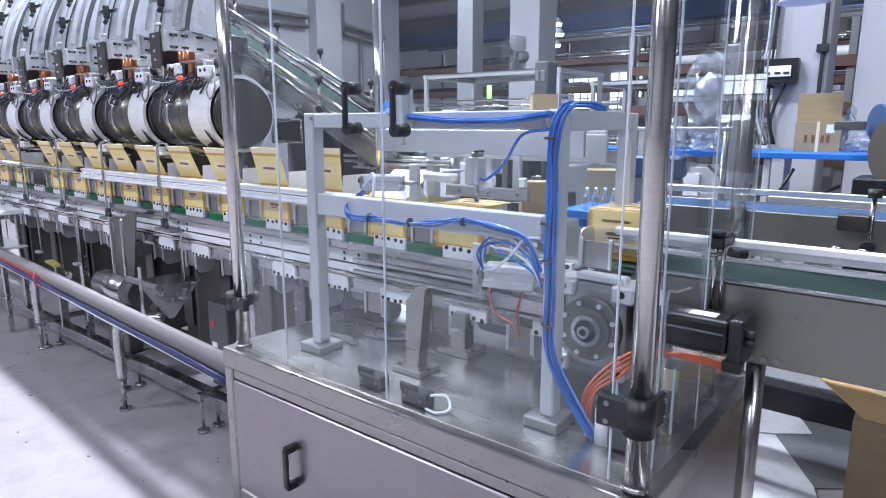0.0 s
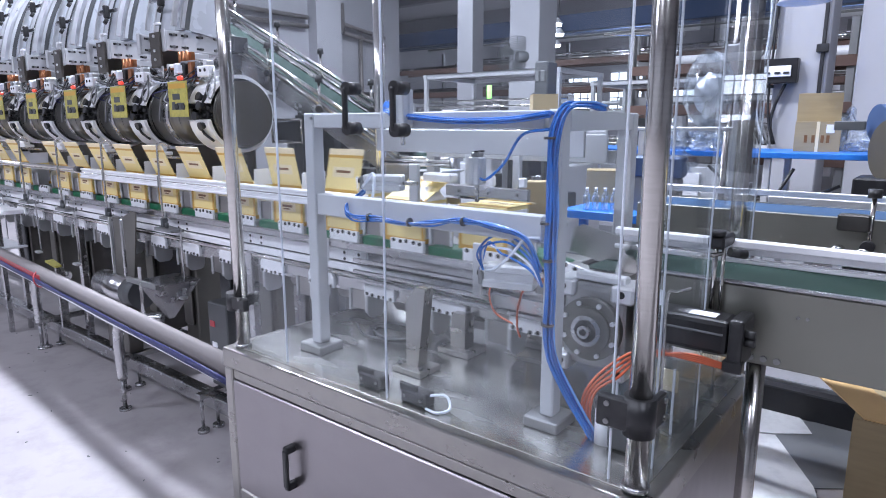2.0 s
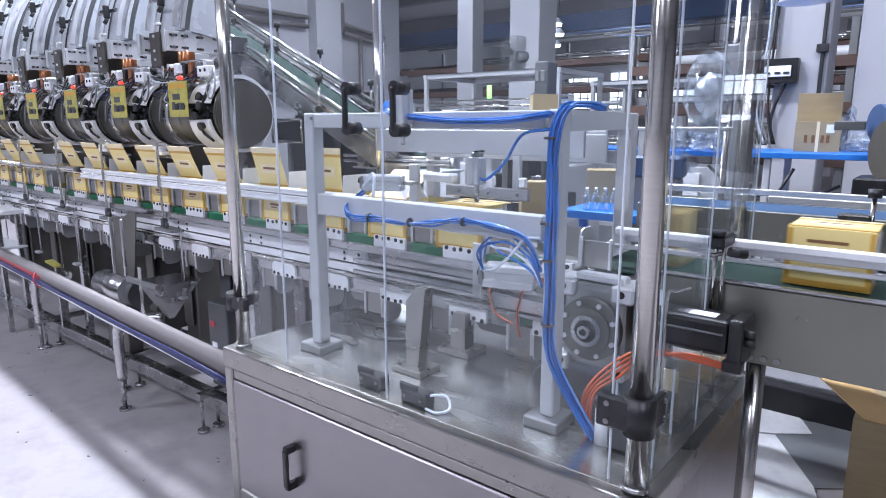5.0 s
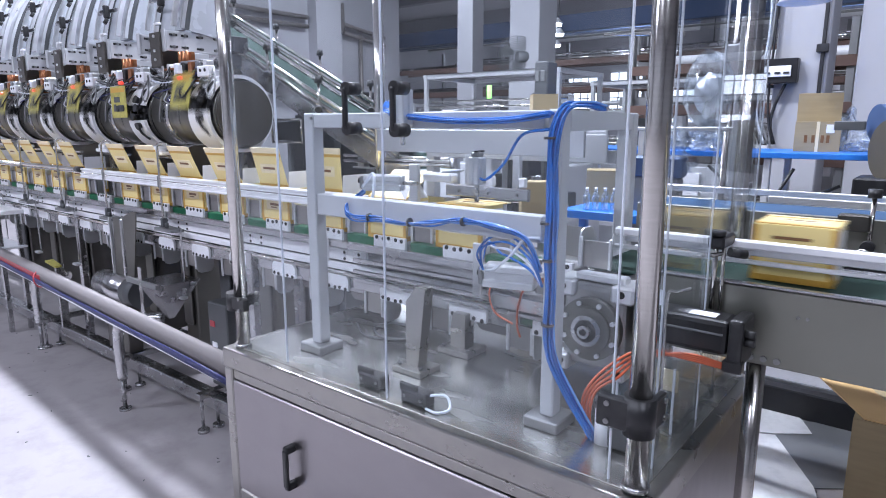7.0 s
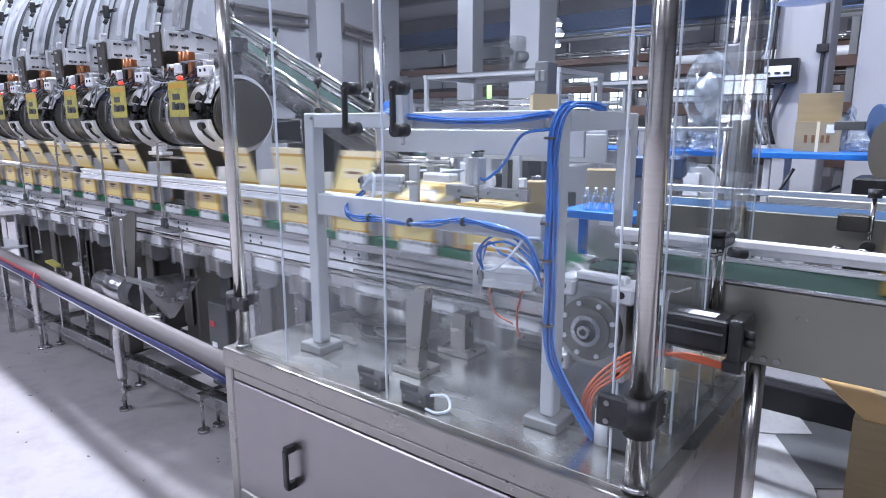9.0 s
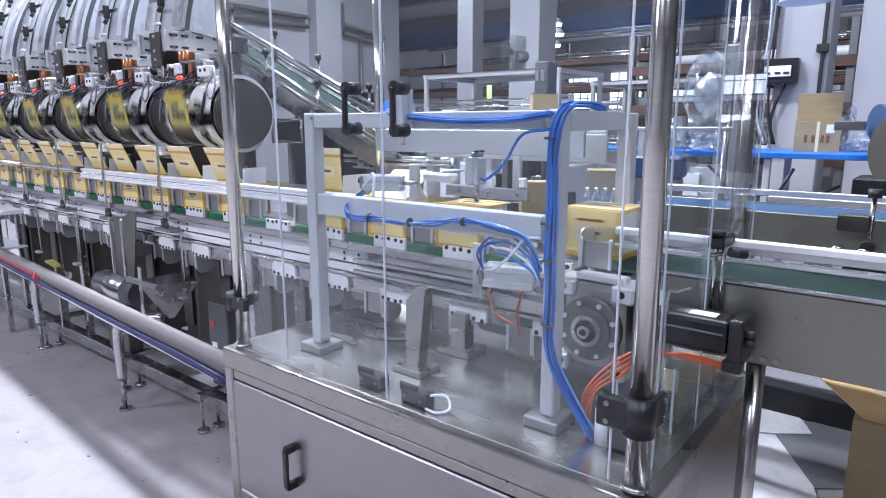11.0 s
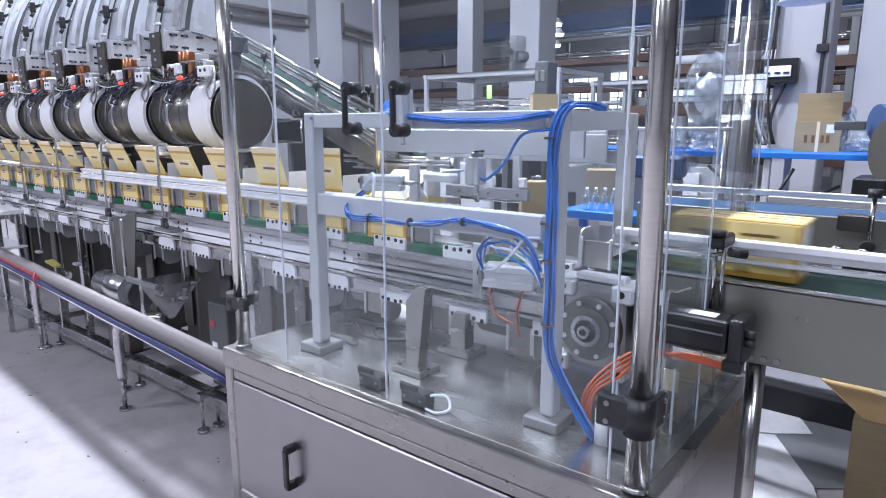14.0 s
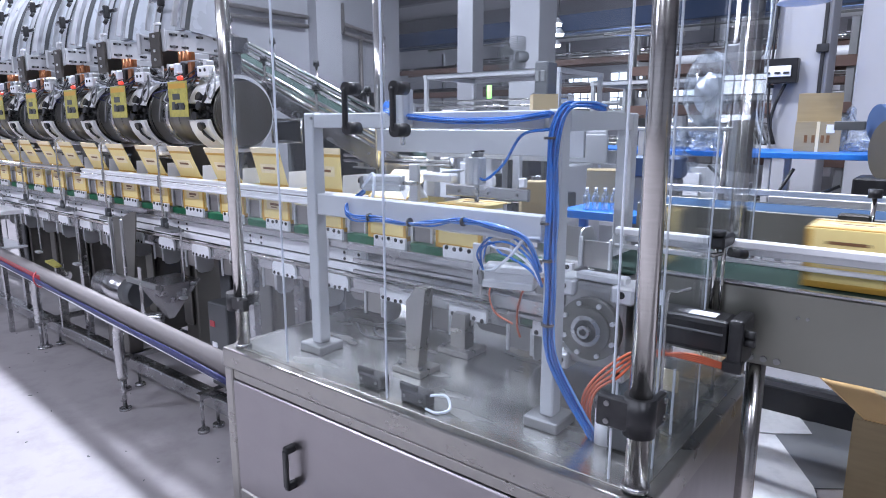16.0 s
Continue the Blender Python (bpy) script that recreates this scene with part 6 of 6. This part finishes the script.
def hall_steel():
    t = thing("crane_beam", (-8, 21, 4), "long blue painted crane beam across the hall", "crane beam", kind="structure")
    box_part("beam", BEAMBLUE, t, -24, 10, 21.0, 21.5, 4.6, 5.2, 0.01)
    t2 = thing("crane_beam", (-8, 14.6, 4), "long blue painted crane beam across the hall", "crane beam", kind="structure")
    box_part("beam", BEAMBLUE, t2, -24, 10, 14.9, 15.2, 3.75, 4.15, 0.01)
    for y in (6.5, 10.5, 14.5, 18.5, 24.0, 29.0):
        tt = thing("roof_girder", (-8, y, 6), "pale steel roof girder under the ceiling", "girder", kind="structure")
        box_part("girder", WALL, tt, -24, 10, y, y + 0.3, 5.8, 6.35, 0.01)
    for lx, ly, lp in LAMPS:
        tt = thing("bay_lamp", (lx, ly, LAMP_Z), "long hall lamp with a glowing white panel", "lamp", "hall lamps")
        box_part("housing", WHITEPL, tt, lx - 0.7, lx + 0.7, ly - 0.28, ly + 0.28, LAMP_Z + 0.06, LAMP_Z + 0.14, 0.01)
        box_part("tube", LAMPGLOW, tt, lx - 0.62, lx + 0.62, ly - 0.06, ly + 0.06, LAMP_Z + 0.01, LAMP_Z + 0.055, 0.005, "glowing white tube")
        cyl_part("cord", DKGREY, tt, (lx, ly, LAMP_Z + 0.14), (lx, ly, 6.4), 0.01, 8)
    for i in range(11):
        x = -22 + 2.9 * i
        w = struct("window_%d" % (i + 1), DAYGLASS, x, x + 2.0, 35.9, 35.98, 1.6, 4.4, "tall bright window in the far wall", "window")
        for k in range(1, 4):
            box_part("glazing_bar", MIDGREY, w, x + 0.5 * k - 0.03, x + 0.5 * k + 0.03, 35.84, 35.9, 1.6, 4.4, 0.004)
        for z in (2.3, 3.0, 3.7):
            box_part("glazing_bar", MIDGREY, w, x, x + 2.0, 35.85, 35.89, z - 0.03, z + 0.03, 0.004)
    struct("wall_pier", WALL, -12.0, -11.7, 10.0, 10.75, 0.003, 6.39, "pale square pier on the inner wall", "pier")
    # pipes on the inner wall
    tp = thing("wall_pipes", (-11.8, 8, 3), "grey pipes and brackets along the inner wall", "pipes")
    for z in (3.85, 3.65):
        cyl_part("pipe", PIPEBROWN, tp, (-11.88, 2, z), (-11.88, 9.9, z), 0.05, 14)
        cyl_part("pipe", PIPEBROWN, tp, (-11.88, 10.85, z), (-11.88, 12.4, z - 0.2), 0.05, 14)
    cyl_part("pipe", PIPEBROWN, tp, (-11.88, 10.95, 3.6), (-11.88, 10.95, 4.3), 0.06, 14)
    cyl_part("pipe", PIPEBROWN, tp, (-11.88, 11.55, 0.1), (-11.88, 11.55, 3.65), 0.05, 14)
    box_part("duct", GREYPAINT, tp, -11.98, -11.7, 4.0, 10.3, 2.1, 2.2, 0.01)
    # fan on the column
    tf = thing("wall_fan", (-5.3, 8.1, 2.4), "round dark wall fan on a column", "fan")
    bm = B()
    c = Vector((-5.13, 8.12, 2.42))
    for r in (0.29, 0.265, 0.24, 0.215, 0.19, 0.165, 0.14, 0.115, 0.09, 0.065):
        pts = [c + Vector((r * math.cos(a) * 0.78, r * math.cos(a) * 0.62, r * math.sin(a))) for a in [2 * math.pi * k / 24 for k in range(25)]]
        tube(bm, pts, 0.004, 5, 1)
    part("cage", bm, DKGREY, tf)
    for j in range(12):
        a = math.pi * j / 6
        d = Vector((math.cos(a) * 0.78, math.cos(a) * 0.62, math.sin(a)))
        cyl_part("spoke", DKGREY, tf, c + d * 0.05, c + d * 0.29, 0.004, 6)
    for j in range(3):
        a = 2 * math.pi * j / 3 + 0.4
        u, v = Vector((math.cos(a) * 0.78, math.cos(a) * 0.62, math.sin(a))), Vector((-math.sin(a) * 0.78, -math.sin(a) * 0.62, math.cos(a)))
        o = c + Vector((-0.02, 0.03, 0))
        bm = B()
        bm.faces.new([bm.verts.new(o + q) for q in (u * 0.06, u * 0.15 + v * 0.1, u * 0.25 + v * 0.06, u * 0.24 - v * 0.05, u * 0.1 - v * 0.04)])
        bmesh.ops.solidify(bm, geom=bm.faces[:], thickness=0.006)
        part("blade", bm, MIDGREY, tf)
    cyl_part("motor", DKGREY, tf, c, c + Vector((0.15, 0.2, 0)), 0.08, 18)
    tc = thing("control_cabinet", (-3.5, 4.6, 0), "dark olive control cabinet with two small windows", "cabinet")
    box_part("case", DKGREY, tc, -2.62, -2.5, 4.4, 4.55, 0, 1.93, 0.01)
    for x in (-2.61, -2.56):
        box_part("window", MIDGREY, tc, x, x + 0.035, 4.393, 4.4, 1.78, 1.86, 0.003, "small pale window")
    cyl_part("knob", BLACK, tc, (-2.6, 4.4, 1.66), (-2.6, 4.36, 1.66), 0.03, 16)
    # machine signal tower
    tl = thing("signal_tower", (-5.25, 7.6, 1.5), "machine signal tower with a lit green lamp", "signal lamp")
    cyl_part("lens", GREENLED, tl, (-5.25, 7.6, 1.78), (-5.25, 7.6, 2.0), 0.035, 16, "lit green lens")
    cyl_part("pole", STEEL, tl, (-5.25, 7.6, 0.0), (-5.25, 7.6, 1.78), 0.02, 12)


hall_steel()


def operator_screen():
    t = thing("operator_screen", (-3.0, 2.35, 0), "dark operator screen in a silver frame on a pole", "screen")
    box_part("screen", BLACKMETAL, t, -3.16, -2.92, 2.345, 2.36, 1.36, 1.47, 0.004)
    bm = B()
    for p0, p1 in (((-3.175, 1.35), (-3.175, 1.48)), ((-3.175, 1.48), (-2.905, 1.48)), ((-2.905, 1.48), (-2.905, 1.35)), ((-2.905, 1.35), (-3.175, 1.35))):
        cy(bm, (p0[0], 2.345, p0[1]), (p1[0], 2.345, p1[1]), 0.007, 10)
    part("bezel", bm, TUBE, t)
    cyl_part("pole", DKGREY, t, (-3.04, 2.37, 0), (-3.04, 2.37, 1.4), 0.02, 14)
    t = thing("valve_cabinet", (-3.3, 2.9, 0), "dark grey valve cabinet behind the line", "cabinet")
    box_part("case", DKGREY, t, -3.75, -2.95, 2.9, 3.25, 0, 1.5, 0.01)
    for i, (x, z, w, m) in enumerate(((-3.7, 1.5, 0.14, DKGREY), (-3.45, 1.5, 0.2, MIDGREY), (-3.15, 1.5, 0.12, BLACK))):
        box_part("unit", m, t, x, x + w, 2.95, 3.15, z + 0.001, z + (0.12, 0.09, 0.16)[i], 0.008)
        box_part("unit_label", CARDWHITE, t, x + 0.02, x + w - 0.03, 2.946, 2.95, z + 0.05, z + 0.065, 0.001)


operator_screen()


def white_unit():
    t = thing("control_unit", (-2.53, 2.5, 0), "white machine head with a dark window on a grey stand", "machine head")
    box_part("head", WHITEPL, t, -2.529, -2.194, 2.45, 2.6, 1.317, 1.430, 0.008)
    box_part("window", DKGREY, t, -2.409, -2.329, 2.444, 2.451, 1.357, 1.400, 0.003, "small dark window")
    box_part("stand", GREYPAINT, t, -2.429, -2.349, 2.5, 2.56, 0, 1.315, 0.005)
    box_part("shelf", ALU, t, -2.579, -1.944, 2.42, 2.6, 1.217, 1.227, 0.003)
    for i in range(5):
        x = -2.549 + 0.09 * i
        box_part("block", (ALU, DKGREY, WHITEPL, STEEL, CAST)[i], t, x, x + 0.05, 2.43, 2.5, 1.227, 1.297 - 0.012 * (i % 3), 0.004)
    for z in (1.287, 1.257):
        cyl_part("rod", TUBE, t, (-2.629, 2.41, z), (-1.894, 2.41, z), 0.009, 12)


white_unit()


def hall_services():
    rnd = random.Random(31)
    t = thing("wall_cables", (-1.25, 5.6, 1.2), "grey and black cables running down the column", "cables")
    for i in range(5):
        x = -1.3 + 0.03 * i
        pts = [(x, 5.56, 6.3), (x + rnd.uniform(-0.02, 0.02), 5.55, 3.0), (x + rnd.uniform(-0.03, 0.03), 5.55, 2.2), (x + rnd.uniform(-0.04, 0.04), 5.54, 1.6), (x + 0.05, 5.53, 1.3)]
        hose_part("cable", (MIDGREY, BLACK, CLEARHOSE)[i % 3], t, pts, 0.009, 7)
    for i in range(7):
        x, y = rnd.uniform(-9, -1), rnd.uniform(9, 16)
        tt = thing("drop_light", (x, y, 3.2), "small round lamp hanging from a thin cord", "lamp", "small hanging lamps")
        bm = B()
        cy(bm, (x, y, 3.2), (x, y, 3.3), 0.13, 18, 0.05)
        part("shade", bm, WHITEPL, tt)
        cyl_part("bulb", LAMPGLOW, tt, (x, y, 3.16), (x, y, 3.2), 0.1, 16, "glowing disc")
        cyl_part("cord", DKGREY, tt, (x, y, 3.3), (x, y, 6.4), 0.012, 6)
    for k, (y, z) in enumerate(((14.2, 3.5), (15.6, 3.3))):
        tt = thing("service_pipe", (-6, y, z), "thin steel service pipe slung across the hall", "pipe", "service pipes")
        cyl_part("pipe", (MIDGREY, STEEL, WHITEPL, DKGREY)[k], tt, (-11.9, y, z), (9.9, y, z), 0.025, 10)
        for x in (-9, -6, -3, 0, 3):
            cyl_part("hanger", DKGREY, tt, (x, y, z), (x, y, 6.4), 0.008, 6)


hall_services()


# ---- cartons, carriers and what moves ----
EVENTS = [(2.15, 0.8), (5.5, 0.3), (6.38, 0.26), (7.26, 0.26), (8.14, 0.26), (9.02, 0.26), (9.9, 0.26), (10.78, 0.26), (11.66, 0.26), (12.63, 0.26), (13.46, 0.26), (14.36, 0.26), (15.28, 0.26)]
CARTONS, CARRIERS = [], []
first_carton, first_carrier = make_carton(), make_carrier()
SLOTS = [i for i in range(-1, 28) if i != 11]
for i in SLOTS:
    at = pose(X_FIRST - PITCH * i, Y_CARTON, Z_CARTON)
    if i == -1:
        first_carton.matrix_basis = at
        CARTONS.append((i, first_carton))
    else:
        CARTONS.append((i, copy_thing(first_carton, at)))
CHAIN_X, CHAIN_Y, CHAIN_Z, CHAIN_R = -0.858, 1.662, 0.9275, 0.0775


def chain_pose(s):
    """Where a carrier is at s metres past the first station of the chain loop."""
    s1 = CHAIN_X - X_FIRST
    turn = math.pi * CHAIN_R
    if s <= s1:
        return pose(X_FIRST + s, CHAIN_Y, CHAIN_Z + CHAIN_R)
    if s >= s1 + turn:
        return pose(CHAIN_X - (s - s1 - turn), CHAIN_Y, CHAIN_Z - CHAIN_R, 0, 180, 0)
    a = (s - s1) / CHAIN_R
    return pose(CHAIN_X + CHAIN_R * math.sin(a), CHAIN_Y, CHAIN_Z + CHAIN_R * math.cos(a), 0, math.degrees(a), 0)


for i in range(-27, 18):
    if i == -27:
        first_carrier.matrix_basis = chain_pose(PITCH * i)
        CARRIERS.append((i, first_carrier))
    else:
        CARRIERS.append((i, copy_thing(first_carrier, chain_pose(PITCH * i))))


Y_OUT = 1.8


def lid_pose(x):
    """How far lid and side flap are folded when the carton stands at x."""
    if x < -2.4:
        return 23, 4
    if x < -2.1:
        return 15, 4
    if x < -1.8:
        return 3, 4
    if x < -1.5:
        return -58, -40
    return -90, -90


def motions():
    for i, c in CARTONS:
        x = X_FIRST - PITCH * i
        lid = [o for o in c.children if o.name.startswith("lid")][0]
        flap = [o for o in c.children if o.name.startswith("side_flap")][0]
        rows, lids, flaps = [], [], []

        def key(t, x):
            y = Y_CARTON + (Y_OUT - Y_CARTON) * min(max((x + 0.95) / 0.1, 0), 1)
            rows.append((t, pose(x, y, Z_CARTON + 0.012 * (x > -0.9))))

        def fold(t, x):
            a, b = lid_pose(x)
            lids.append((t, pose(0, 0.002, HGT, a, 0, 0)))
            flaps.append((t, pose(W / 2, 0, HGT, 0, b, 0)))
        end = 5.6 - 0.22 * (i + 1)
        if i == -1:
            for t, xx in ((0, -0.768), (0.2, -0.64), (0.4, -0.56), (0.6, -0.5), (1.0, -0.345), (1.5, -0.15), (2.4, 0.2), (5.2, 1.2), (7.0, end), (16, end)):
                key(t, xx)
            fold(0, 0), fold(16, 0)
        else:
            key(0, x), fold(0, x)
            gone = False
            for n, (te, dur) in enumerate(EVENTS):
                if gone:
                    break
                if n == i:
                    key(te - dur / 2, x)
                    if n == 0:
                        path = ((te + dur / 2, -0.88), (3.2, -0.83), (3.57, -0.768), (3.8, -0.65), (4.0, -0.54), (4.2, -0.48), (5.2, -0.12), (6.2, 0.6))
                    else:
                        path = ((te + 0.18, -0.88), (te + 0.29, -0.768), (te + 0.42, -0.55), (te + 0.62, -0.295), (te + 0.85, 0.0), (te + 1.6, 0.9))
                    for t, xx in path:
                        key(t, xx)
                    tl = path[-1][0]
                    if tl < 16:
                        t2 = tl + (end - path[-1][1]) / 1.0
                        key(t2, end)
                        if t2 < 16:
                            key(16, end)
                    gone = True
                    fold(te - dur / 2, x), fold(te + dur / 2, -0.9)
                else:
                    key(te - dur / 2, x), fold(te - dur / 2, x)
                    x += PITCH
                    key(te + dur / 2, x), fold(te + dur / 2, x)
            if not gone:
                key(16, x)
            fold(16.1, 0 if gone else x)
        walk(c, rows)
        walk(lid, lids)
        walk(flap, flaps)
    for i, c in CARRIERS:
        rows = [(0, chain_pose(PITCH * i))]
        for te, dur in EVENTS:
            rows.append((te - dur / 2, chain_pose(PITCH * i)))
            if i == 1:
                for f in (0.25, 0.4, 0.55, 0.7, 0.85):
                    rows.append((te - dur / 2 + dur * f, chain_pose(PITCH * (i + f))))
            i += 1
            rows.append((te + dur / 2, chain_pose(PITCH * i)))
        rows.append((16, chain_pose(PITCH * i)))
        walk(c, rows)
    # feeder discs: one turn after each step of the line
    turns = [(-0.1, 1.0, 0)] + [(3.05, 1.5, 0)] + [(te + (0.15 if te > 15 else 0.2), 0.44, 1) for te, d in EVENTS[1:]]
    for k, r in enumerate(ROTORS):
        x = ROTOR_X - HEAD_PITCH * k
        rows = []
        base = 0
        for n, (a, dur, fast) in enumerate(turns):
            # a disc rests when the empty place in the line stands below it
            if (k, n) in ((2, 1), (1, 3), (0, 5)):
                continue
            a2 = a + (0.2 if k > 4 else 0.0) * (1 if fast else 1.2)
            if a2 > 0:
                rows.append((a2, pose(x, DRUM_Y, DRUM_Z, base)))
            for s in range(1, 6):
                tt = a2 + dur * s / 5
                if tt > 0:
                    rows.append((tt, pose(x, DRUM_Y, DRUM_Z, base + 72 * s)))
            base += 360
        rows = [q for q in rows if q[0] < 16]
        rows = [(0, rows[0][1])] + rows + [(16, rows[-1][1])]
        walk(r, rows)
    piv = INCLINE.location.copy()
    walk(INCLINE, [(0, pose(*piv)), (4, pose(*piv)), (9, pose(*piv, 0, -1.2, 0)), (16, pose(*piv, 0, -4.0, 0))])


motions()
